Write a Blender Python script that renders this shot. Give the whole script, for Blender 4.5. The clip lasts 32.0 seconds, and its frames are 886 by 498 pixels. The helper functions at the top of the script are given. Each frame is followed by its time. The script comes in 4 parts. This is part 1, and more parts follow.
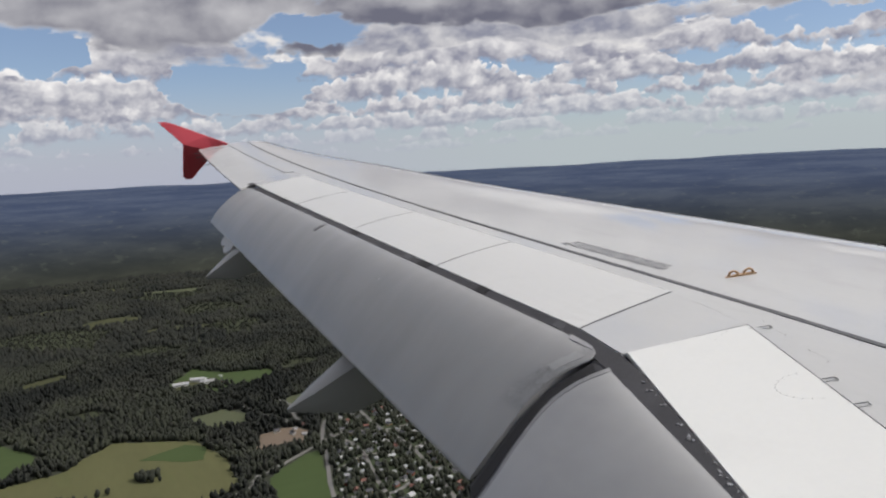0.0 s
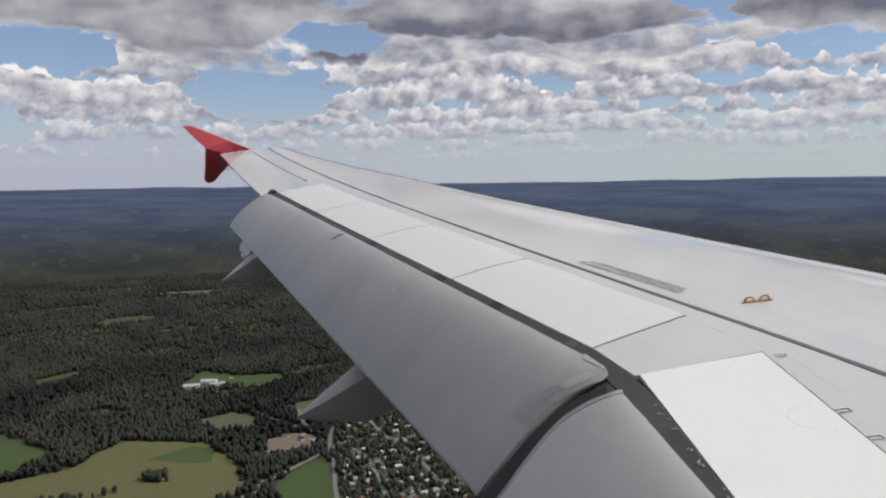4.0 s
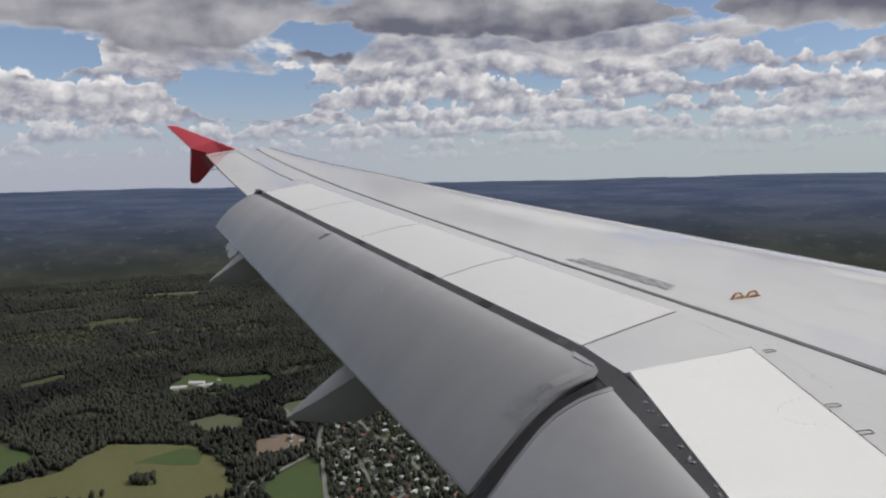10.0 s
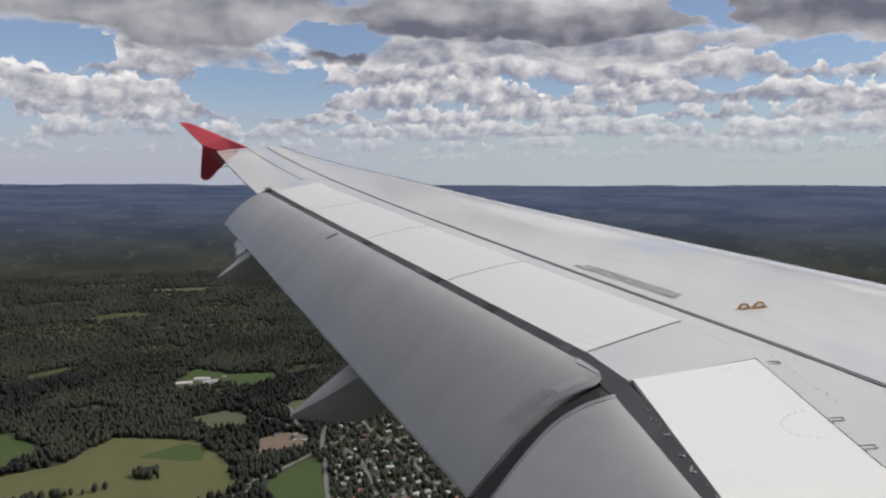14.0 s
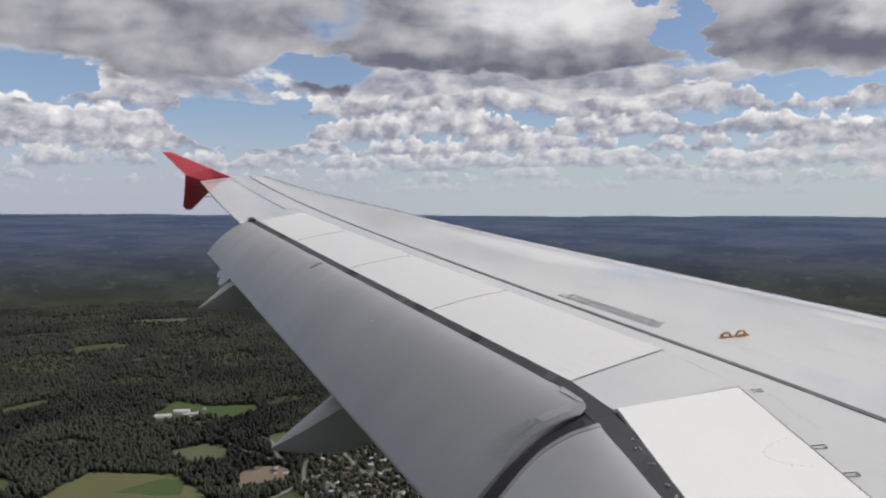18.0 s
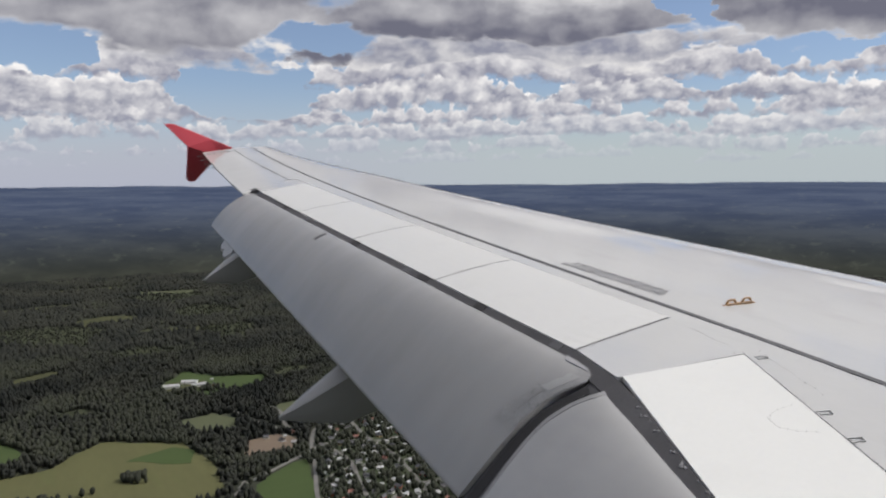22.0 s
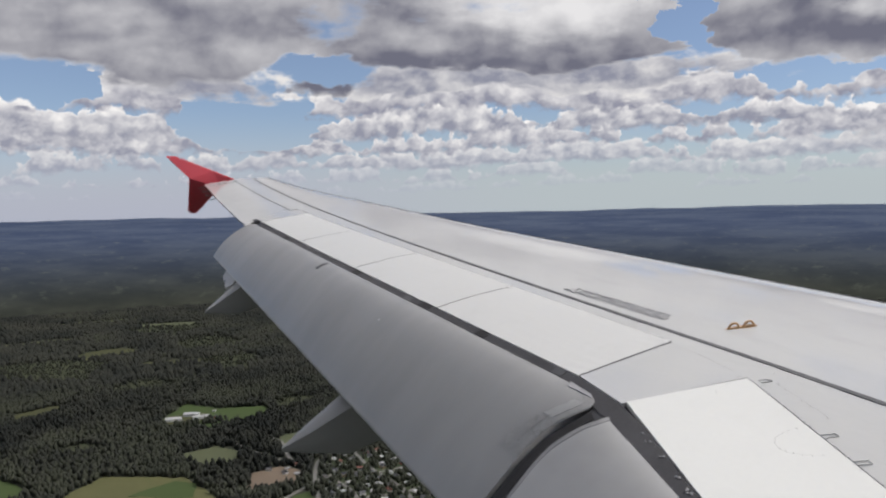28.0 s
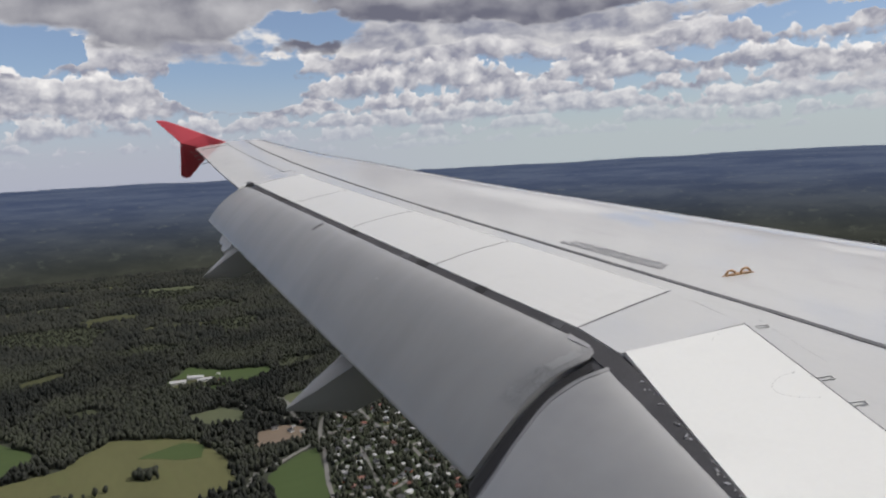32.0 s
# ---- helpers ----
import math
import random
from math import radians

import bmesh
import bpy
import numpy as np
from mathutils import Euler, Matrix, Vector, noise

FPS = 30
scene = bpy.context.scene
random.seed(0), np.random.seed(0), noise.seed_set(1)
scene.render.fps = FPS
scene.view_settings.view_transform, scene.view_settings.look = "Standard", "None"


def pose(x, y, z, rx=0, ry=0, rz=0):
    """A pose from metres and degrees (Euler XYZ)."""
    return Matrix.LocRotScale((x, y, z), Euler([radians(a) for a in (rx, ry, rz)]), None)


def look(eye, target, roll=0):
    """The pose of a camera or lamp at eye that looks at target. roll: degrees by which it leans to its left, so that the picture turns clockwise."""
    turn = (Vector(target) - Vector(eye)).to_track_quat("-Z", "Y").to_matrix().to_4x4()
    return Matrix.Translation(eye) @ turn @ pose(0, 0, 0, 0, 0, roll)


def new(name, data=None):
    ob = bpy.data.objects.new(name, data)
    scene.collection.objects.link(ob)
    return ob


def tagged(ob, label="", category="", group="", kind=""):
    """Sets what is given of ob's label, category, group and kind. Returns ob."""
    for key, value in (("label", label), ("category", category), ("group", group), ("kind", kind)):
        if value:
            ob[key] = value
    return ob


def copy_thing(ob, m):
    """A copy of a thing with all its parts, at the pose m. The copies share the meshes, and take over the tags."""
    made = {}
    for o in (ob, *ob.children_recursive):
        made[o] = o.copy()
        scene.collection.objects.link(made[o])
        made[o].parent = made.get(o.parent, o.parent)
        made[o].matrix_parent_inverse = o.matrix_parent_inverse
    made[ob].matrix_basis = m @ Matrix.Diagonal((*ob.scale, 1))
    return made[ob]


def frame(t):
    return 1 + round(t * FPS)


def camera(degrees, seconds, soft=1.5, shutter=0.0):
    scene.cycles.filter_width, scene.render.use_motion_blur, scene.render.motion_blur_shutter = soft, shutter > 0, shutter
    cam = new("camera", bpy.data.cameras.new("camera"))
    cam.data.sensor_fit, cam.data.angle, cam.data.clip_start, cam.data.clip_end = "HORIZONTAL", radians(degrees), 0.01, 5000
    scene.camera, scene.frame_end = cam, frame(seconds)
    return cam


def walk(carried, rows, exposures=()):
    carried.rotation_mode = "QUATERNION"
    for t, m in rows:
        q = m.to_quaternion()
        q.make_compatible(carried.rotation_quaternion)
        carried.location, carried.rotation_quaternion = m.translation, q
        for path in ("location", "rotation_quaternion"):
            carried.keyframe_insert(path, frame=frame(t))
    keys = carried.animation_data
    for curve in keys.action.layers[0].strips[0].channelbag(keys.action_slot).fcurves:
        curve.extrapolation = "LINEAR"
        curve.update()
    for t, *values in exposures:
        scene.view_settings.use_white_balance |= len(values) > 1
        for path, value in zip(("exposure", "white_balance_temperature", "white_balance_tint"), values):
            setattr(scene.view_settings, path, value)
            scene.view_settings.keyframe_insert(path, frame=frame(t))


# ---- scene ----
# An airliner's port wing with its flaps down, seen from a cabin window over wooded country.
SCALE = 1.15          # wing units to metres
EYE_HEIGHT = 350.0    # metres over the ground

cam = camera(62.2, 32.0, soft=2.4)
walk(cam, [
    (0.0, pose(0.015, 0.008, 349.989, 83.758, 3.006, -28.211)),
    (0.5, pose(0.016, 0.005, 349.991, 85.496, 2.983, -28.473)),
    (1.0, pose(0.008, 0.004, 349.991, 85.943, 2.848, -28.385)),
    (1.5, pose(0.001, 0.002, 349.999, 85.347, 2.225, -28.144)),
    (2.0, pose(0.005, 0.005, 350.002, 84.514, 1.582, -27.864)),
    (2.5, pose(0.014, 0.011, 349.993, 84.031, 0.516, -27.489)),
    (3.0, pose(0.010, -0.003, 349.997, 83.992, 2.337, -27.340)),
    (3.5, pose(0.013, 0.005, 349.992, 84.581, 0.948, -27.204)),
    (4.0, pose(-0.008, -0.015, 350.008, 84.724, 0.867, -26.804)),
    (4.5, pose(-0.020, -0.014, 350.007, 85.041, 1.536, -26.947)),
    (6.5, pose(-0.010, -0.007, 349.999, 86.140, 0.210, -27.429)),
    (7.0, pose(-0.005, -0.000, 350.004, 85.971, 0.265, -27.607)),
    (7.5, pose(-0.004, 0.002, 350.002, 86.085, 0.351, -27.732)),
    (8.0, pose(-0.012, -0.010, 350.005, 86.654, 0.810, -27.762)),
    (8.5, pose(-0.011, -0.005, 349.995, 87.912, 0.431, -28.538)),
    (9.0, pose(-0.008, -0.002, 349.996, 87.690, 1.204, -28.940)),
    (9.5, pose(0.011, 0.014, 349.994, 86.297, 0.638, -28.499)),
    (10.0, pose(-0.000, 0.009, 350.003, 84.631, 1.272, -27.800)),
    (10.5, pose(0.004, 0.010, 350.006, 84.652, 0.876, -27.603)),
    (11.0, pose(0.003, 0.005, 349.999, 85.314, 1.049, -27.560)),
    (11.5, pose(-0.012, -0.005, 350.004, 86.671, 1.053, -27.834)),
    (12.0, pose(-0.014, -0.004, 350.006, 86.769, 1.052, -27.786)),
    (12.5, pose(-0.017, -0.008, 350.007, 85.946, 0.387, -27.131)),
    (13.0, pose(-0.028, -0.020, 350.009, 85.614, -0.752, -26.595)),
    (13.5, pose(0.004, -0.002, 350.004, 84.875, -0.301, -27.023)),
    (15.5, pose(-0.007, -0.002, 350.004, 85.380, 0.085, -27.057)),
    (16.0, pose(-0.006, -0.012, 350.000, 86.298, 0.567, -27.233)),
    (16.5, pose(-0.005, -0.002, 349.992, 86.871, 1.314, -27.758)),
    (17.0, pose(-0.001, -0.003, 350.001, 86.782, -0.445, -27.674)),
    (17.5, pose(-0.013, -0.018, 349.999, 87.395, -0.502, -27.772)),
    (18.0, pose(-0.007, -0.010, 349.998, 87.209, -0.239, -28.327)),
    (18.5, pose(0.001, 0.010, 349.997, 84.617, 0.544, -28.712)),
    (19.0, pose(0.016, 0.009, 350.001, 81.858, 0.611, -28.496)),
    (19.5, pose(0.023, 0.008, 349.996, 81.445, 0.783, -28.765)),
    (20.0, pose(0.029, 0.019, 349.996, 83.087, 0.466, -29.419)),
    (20.5, pose(0.025, 0.025, 349.999, 84.585, 0.576, -29.669)),
    (21.0, pose(0.020, 0.024, 349.994, 85.224, 0.542, -29.207)),
    (21.5, pose(0.004, 0.012, 349.999, 85.289, 0.733, -28.672)),
    (22.0, pose(0.002, 0.008, 350.000, 84.817, 0.337, -28.056)),
    (22.5, pose(-0.006, 0.002, 350.003, 84.440, 0.333, -27.446)),
    (23.0, pose(-0.003, -0.001, 349.996, 84.251, 0.387, -27.243)),
    (23.5, pose(-0.002, 0.002, 350.005, 84.353, 0.379, -27.411)),
    (24.0, pose(0.006, 0.006, 349.996, 84.819, 0.500, -27.597)),
    (24.5, pose(0.003, -0.005, 349.999, 86.053, 0.530, -27.984)),
    (25.0, pose(-0.010, -0.004, 350.006, 87.485, 0.166, -28.413)),
    (25.5, pose(-0.014, -0.006, 350.005, 87.954, 1.296, -28.440)),
    (26.0, pose(-0.005, -0.007, 350.001, 88.011, 0.992, -28.425)),
    (26.5, pose(-0.000, -0.006, 350.002, 87.429, 1.265, -28.287)),
    (28.5, pose(-0.002, -0.007, 349.998, 87.001, 1.117, -27.937)),
    (29.0, pose(-0.006, -0.007, 349.998, 87.160, 0.847, -28.019)),
    (29.5, pose(-0.003, -0.008, 350.000, 86.603, 0.092, -27.704)),
    (30.0, pose(-0.005, -0.003, 350.005, 84.545, 0.046, -26.989)),
    (30.5, pose(-0.006, -0.013, 350.001, 83.883, 0.723, -27.070)),
    (31.0, pose(0.001, 0.005, 350.005, 84.975, 0.989, -28.147)),
    (31.5, pose(0.011, 0.004, 350.000, 84.837, 1.611, -28.410)),
    (32.0, pose(0.002, -0.003, 350.006, 83.551, 3.058, -28.410)),
], exposures=[(0.0, -0.10, 6500, 12), (7.0, -0.12, 6500, 12), (10.0, -0.20, 6500, 12), (13.0, -0.15, 6500, 12), (18.0, -0.08, 6500, 12), (25.0, -0.06, 6500, 12), (32.0, -0.12, 6500, 12)])

# ---- world and sun ----
SUN_TO = Vector((0.62, -0.32, 0.72)).normalized()


class Graph:
    """Small helper to write node graphs as sums."""

    def __init__(self, tree):
        self.tree = tree

    def node(self, kind):
        return self.tree.nodes.new(kind)

    def put(self, socket, value):
        if isinstance(value, bpy.types.NodeSocket):
            self.tree.links.new(value, socket)
        else:
            socket.default_value = value

    def m(self, op, a, b=None, c=None, clamp=False):
        n = self.node("ShaderNodeMath")
        n.operation, n.use_clamp = op, clamp
        for k, v in enumerate((a, b, c)):
            if v is not None:
                self.put(n.inputs[k], v)
        return n.outputs[0]

    def xyz(self, x, y, z):
        n = self.node("ShaderNodeCombineXYZ")
        for k, v in enumerate((x, y, z)):
            self.put(n.inputs[k], v)
        return n.outputs[0]

    def noise(self, vec, scale, detail=5.0, rough=0.55, warp=0.0):
        n = self.node("ShaderNodeTexNoise")
        self.put(n.inputs["Vector"], vec)
        n.inputs["Scale"].default_value = scale
        n.inputs["Detail"].default_value = detail
        n.inputs["Roughness"].default_value = rough
        n.inputs["Distortion"].default_value = warp
        return n.outputs["Fac"]

    def ease(self, v, a, b, lo=0.0, hi=1.0):
        n = self.node("ShaderNodeMapRange")
        n.interpolation_type = "SMOOTHSTEP"
        self.put(n.inputs["Value"], v)
        for k, x in (("From Min", a), ("From Max", b), ("To Min", lo), ("To Max", hi)):
            self.put(n.inputs[k], x)
        return n.outputs["Result"]

    def mix(self, fac, a, b, blend="MIX"):
        n = self.node("ShaderNodeMix")
        n.data_type, n.blend_type = "RGBA", blend
        self.put(n.inputs[0], fac)
        for k, v in ((6, a), (7, b)):
            self.put(n.inputs[k], (*v, 1) if isinstance(v, tuple) and len(v) == 3 else v)
        return n.outputs[2]

    def spot(self, az, el, a0, e0, ra, re):
        """1 in the middle of an ellipse of the sky, 0 outside it."""
        u = self.m("DIVIDE", self.m("SUBTRACT", az, a0), ra)
        v = self.m("DIVIDE", self.m("SUBTRACT", el, e0), re)
        d = self.m("ADD", self.m("MULTIPLY", u, u), self.m("MULTIPLY", v, v))
        return self.ease(d, 1.6, 0.0)


def build_sky():
    world = bpy.data.worlds.new("sky")
    scene.world = world
    world.use_nodes = True
    tree = world.node_tree
    tree.nodes.clear()
    g = Graph(tree)
    sky = g.node("ShaderNodeTexSky")
    sky.sky_type, sky.sun_disc = "NISHITA", False
    sky.sun_elevation = math.asin(SUN_TO.z)
    sky.sun_rotation = math.atan2(SUN_TO.x, SUN_TO.y)
    sky.altitude, sky.air_density, sky.dust_density, sky.ozone_density = 350, 1.0, 0.6, 1.6
    co = g.node("ShaderNodeTexCoord").outputs["Generated"]
    sep = g.node("ShaderNodeSeparateXYZ")
    g.put(sep.inputs[0], co)
    x, y, z = sep.outputs
    deg = 180 / math.pi
    az = g.m("MULTIPLY", g.m("ARCTAN2", x, y), deg)
    el = g.m("MULTIPLY", g.m("ARCSINE", z), deg)
    # slow bends keep the rows of cloud from lying on straight lines
    bend = g.noise(g.xyz(g.m("MULTIPLY", az, 0.05), g.m("MULTIPLY", el, 0.1), 3.3), 1.0, 2.0)
    el = g.m("ADD", el, g.m("MULTIPLY", g.m("SUBTRACT", bend, 0.5), 2.2))
    colour = sky.outputs[0]
    # uneven outlines for the placed banks and gaps
    saz = g.m("ADD", az, g.m("MULTIPLY", g.m("SUBTRACT", g.noise(g.xyz(g.m("MULTIPLY", az, 0.22), g.m("MULTIPLY", el, 0.5), 8.1), 1.0, 4.0, 0.6), 0.5), 7.0))
    sel = g.m("ADD", el, g.m("MULTIPLY", g.m("SUBTRACT", g.noise(g.xyz(g.m("MULTIPLY", az, 0.25), g.m("MULTIPLY", el, 0.6), 2.6), 1.0, 4.0, 0.6), 0.5), 2.6))

    def heads(a, e, fine, seed, detail=3.0):
        """Rounded cauliflower heads, about 0 to 1."""
        n = g.node("ShaderNodeTexVoronoi")
        n.feature, n.normalize = "SMOOTH_F1", True
        n.inputs["Scale"].default_value = 1.0
        n.inputs["Detail"].default_value = detail
        n.inputs["Roughness"].default_value = 0.5
        n.inputs["Lacunarity"].default_value = 2.2
        n.inputs["Smoothness"].default_value = 0.25
        g.put(n.inputs["Vector"], g.xyz(g.m("MULTIPLY", a, fine), g.m("MULTIPLY", e, fine * 1.25), seed))
        return g.m("SUBTRACT", 1.0, g.m("MULTIPLY", n.outputs["Distance"], 1.7))

    # small uneven shifts, so that no head is a plain circle
    frill = g.noise(g.xyz(g.m("MULTIPLY", az, 1.1), g.m("MULTIPLY", el, 1.4), 4.4), 1.0, 6.0, 0.62)
    frill = g.m("MULTIPLY", g.m("SUBTRACT", frill, 0.5), 0.9)
    faz, fel = g.m("ADD", az, frill), g.m("ADD", el, g.m("MULTIPLY", frill, 0.7))

    def row(under, seed, base, tall, sx, fine, bias, bright, dark, veil, rag=1.1):
        """One row of heaped cloud in perspective: a flat grey base, lit heads above it, gaps where it is thin."""
        wave = g.noise(g.xyz(g.m("MULTIPLY", az, sx * 0.7), 0.0, seed + 5.0), 1.0, 3.0)
        foot = g.m("ADD", base, g.m("MULTIPLY", g.m("SUBTRACT", wave, 0.5), tall * 1.1))
        bulk = g.noise(g.xyz(g.m("MULTIPLY", faz, sx), g.m("MULTIPLY", el, 0.10), seed), 1.0, 5.0, 0.6)
        bulk = g.ease(g.m("ADD", bulk, bias), 0.38, 0.66, -0.35, 1.25)
        head = heads(faz, fel, fine, seed)
        sunward = heads(g.m("ADD", faz, 0.34 / fine), g.m("ADD", fel, 0.26 / fine), fine, seed)
        share = g.m("DIVIDE", g.m("SUBTRACT", el, foot), tall)
        over = g.m("ADD", g.m("SUBTRACT", bulk, share), g.m("MULTIPLY", g.m("SUBTRACT", head, 0.5), rag))
        low = g.m("ADD", share, g.m("ADD", g.m("MULTIPLY", g.m("SUBTRACT", head, 0.5), 0.35), frill))
        alpha = g.m("MULTIPLY", g.m("MULTIPLY", g.ease(over, 0.0, 0.16), g.ease(low, -0.12, 0.20)), veil)
        lit = g.m("ADD", g.m("MULTIPLY", share, 0.62), 0.02)
        lit = g.m("ADD", lit, g.m("MULTIPLY", g.m("SUBTRACT", head, sunward), 1.0))
        lit = g.m("ADD", lit, g.m("MULTIPLY", g.m("SUBTRACT", head, 0.45), 0.50))
        lit = g.m("ADD", lit, g.ease(over, 0.40, 0.0, 0.0, 0.36), clamp=True)
        return g.mix(alpha, under, g.mix(lit, dark, bright))

    def bank(under, seed, sx, sy, bias, soft, bright, dark, lift, fine, bumps, relief):
        """A broad cloud seen from below: slow grey folds, uneven rims."""
        def body(da, de, detail):
            return g.noise(g.xyz(g.m("MULTIPLY", g.m("ADD", az, da), sx), g.m("MULTIPLY", g.m("ADD", el, de), sy), seed), 1.0, detail, 0.55, 0.2)

        here = body(0.0, 0.0, 6.0)
        fold, beside = body(0.0, 0.0, 3.0), body(1.8, 1.0, 3.0)
        head = heads(faz, fel, fine, seed)
        sunward = heads(g.m("ADD", faz, 0.34 / fine), g.m("ADD", fel, 0.26 / fine), fine, seed)
        cover = g.m("ADD", g.m("ADD", here, g.m("MULTIPLY", g.m("SUBTRACT", head, 0.5), 0.17)), bias)
        alpha = g.ease(cover, 0.5, 0.5 + soft)
        lit = g.m("ADD", lift, g.m("MULTIPLY", g.m("SUBTRACT", fold, beside), relief))
        lit = g.m("ADD", lit, g.m("MULTIPLY", g.m("SUBTRACT", head, sunward), bumps))
        lit = g.m("ADD", lit, g.m("MULTIPLY", g.m("SUBTRACT", head, 0.45), bumps * 0.55))
        lit = g.m("ADD", lit, g.ease(cover, 0.66, 0.5, -0.12, 0.30), clamp=True)
        return g.mix(alpha, under, g.mix(lit, dark, bright))

    def biased(v, spots):
        for a0, e0, ra, re, k in spots:
            v = g.m("ADD", v, g.m("MULTIPLY", g.spot(saz, sel, a0, e0, ra, re), k))
        return v

    # pale haze low over the horizon
    colour = g.mix(1.0, colour, (0.90, 0.95, 1.06), "MULTIPLY")
    colour = g.mix(0.14, colour, (5.0, 5.4, 6.2))
    haze = g.mix(g.ease(az, 8.0, 40.0), (4.6, 4.9, 5.8), (4.9, 5.55, 5.8))
    colour = g.mix(g.ease(el, 8.5, -0.5, 0.0, 0.85), colour, haze)
    # distant rows of small cumulus, the far ones pale with haze
    white, grey = (9.7, 9.6, 9.4), (3.3, 3.45, 4.2)
    gaps = biased(g.m("ADD", 0.0, 0.0), ((13, 6.6, 5.0, 1.8, -0.40), (3, 6.2, 6, 2.0, 0.16), (38, 5.0, 20, 3.0, 0.07), (47, 7.4, 2.6, 0.9, -0.16)))
    colour = row(colour, 1.7, 1.5, 0.7, 0.30, 1.25, g.m("ADD", gaps, 0.02), (7.0, 7.1, 7.4), (4.2, 4.5, 5.4), 0.55)
    colour = row(colour, 6.2, 2.3, 1.0, 0.26, 0.95, g.m("ADD", gaps, 0.05), (7.8, 7.8, 7.9), (3.9, 4.15, 5.0), 0.75)
    colour = row(colour, 3.9, 3.3, 1.3, 0.22, 0.80, g.m("ADD", gaps, 0.06), (8.3, 8.25, 8.2), (3.6, 3.8, 4.6), 0.90)
    colour = g.mix(g.ease(el, 4.4, 0.4, 0.0, 0.62), colour, haze)
    colour = row(colour, 8.3, 4.6, 1.7, 0.18, 0.66, g.m("ADD", gaps, 0.05), white, grey, 1.0)
    colour = row(colour, 2.5, 5.8, 1.9, 0.15, 0.56, g.m("ADD", gaps, 0.05), white, (3.1, 3.25, 4.0), 1.0)
    high = biased(g.m("ADD", 0.08, 0.0), ((34, 8.8, 17, 3.0, 0.16), (13, 7.6, 5.0, 1.6, -0.40), (-0.5, 9.2, 4.0, 1.4, -0.5), (56, 10.2, 5.0, 1.2, -0.4), (52, 10.6, 6.0, 1.0, -0.2)))
    colour = row(colour, 4.8, 7.5, 2.1, 0.12, 0.46, high, white, (3.0, 3.1, 3.85), 1.0)
    # the nearer bank
    mid = g.m("SUBTRACT", g.m("MULTIPLY", g.ease(el, 7.4, 9.2), 0.17), 0.20)
    mid = biased(mid, ((-0.5, 9.6, 3.6, 1.0, -0.75), (9.5, 9.2, 6.0, 1.4, 0.20), (18, 7.3, 4.2, 0.8, -0.5), (45.5, 15.0, 2.4, 3.0, -0.8), (57, 9.8, 5.0, 0.8, -0.5), (34, 9.8, 16, 1.3, 0.26)))
    mid = g.m("SUBTRACT", mid, g.ease(el, 11.0, 14.0, 0.0, 0.3))
    colour = bank(colour, 5.1, 0.10, 0.30, mid, 0.10, (8.5, 8.4, 8.2), (2.9, 3.05, 3.8), 0.40, 0.42, 0.80, 2.2)
    # the broad grey bases overhead
    top = g.m("SUBTRACT", g.m("MULTIPLY", g.ease(el, 9.6, 12.6), 0.27), 0.135)
    top = biased(top, ((33, 11.9, 13, 1.8, 0.30), (19.0, 9.6, 3.2, 0.75, 0.42), (18, 11.2, 4.0, 0.7, -0.22), (55.5, 12.4, 7.5, 3.0, 0.62), (6, 13.2, 12, 2.2, 0.20), (43.6, 17.0, 1.5, 1.8, -0.75), (46.6, 13.4, 1.5, 1.9, -0.75), (58, 8.8, 5.0, 0.7, -0.5), (-1, 9.4, 4.0, 1.0, -0.7), (9, 10.2, 6.5, 1.5, 0.24)))
    lift = biased(g.ease(el, 17.0, 26.0, 0.42, 0.66), ((37, 15.4, 8, 2.6, 0.58), (31, 10.9, 14, 1.3, -0.20), (20, 10.1, 3.4, 0.9, -0.2), (53, 11.8, 6, 2.0, -0.12), (60, 14.0, 3.0, 2.0, 0.5), (2, 15.8, 5, 1.8, 0.16), (14, 13.0, 7, 2.4, -0.08)))
    colour = bank(colour, 9.4, 0.065, 0.15, top, 0.13, (8.4, 8.4, 8.4), (1.65, 1.7, 2.2), lift, 0.24, 0.36, 1.7)
    back = g.node("ShaderNodeBackground")
    g.put(back.inputs["Color"], colour)
    back.inputs["Strength"].default_value = 0.1
    tree.links.new(back.outputs[0], g.node("ShaderNodeOutputWorld").inputs[0])


build_sky()
sun = new("sun", bpy.data.lights.new("sun", "SUN"))
sun.data.energy, sun.data.angle, sun.data.color = 3.6, radians(24), (1.0, 0.96, 0.90)
sun.matrix_world = look(SUN_TO * 900, (0, 0, 0))

# ---- materials ----


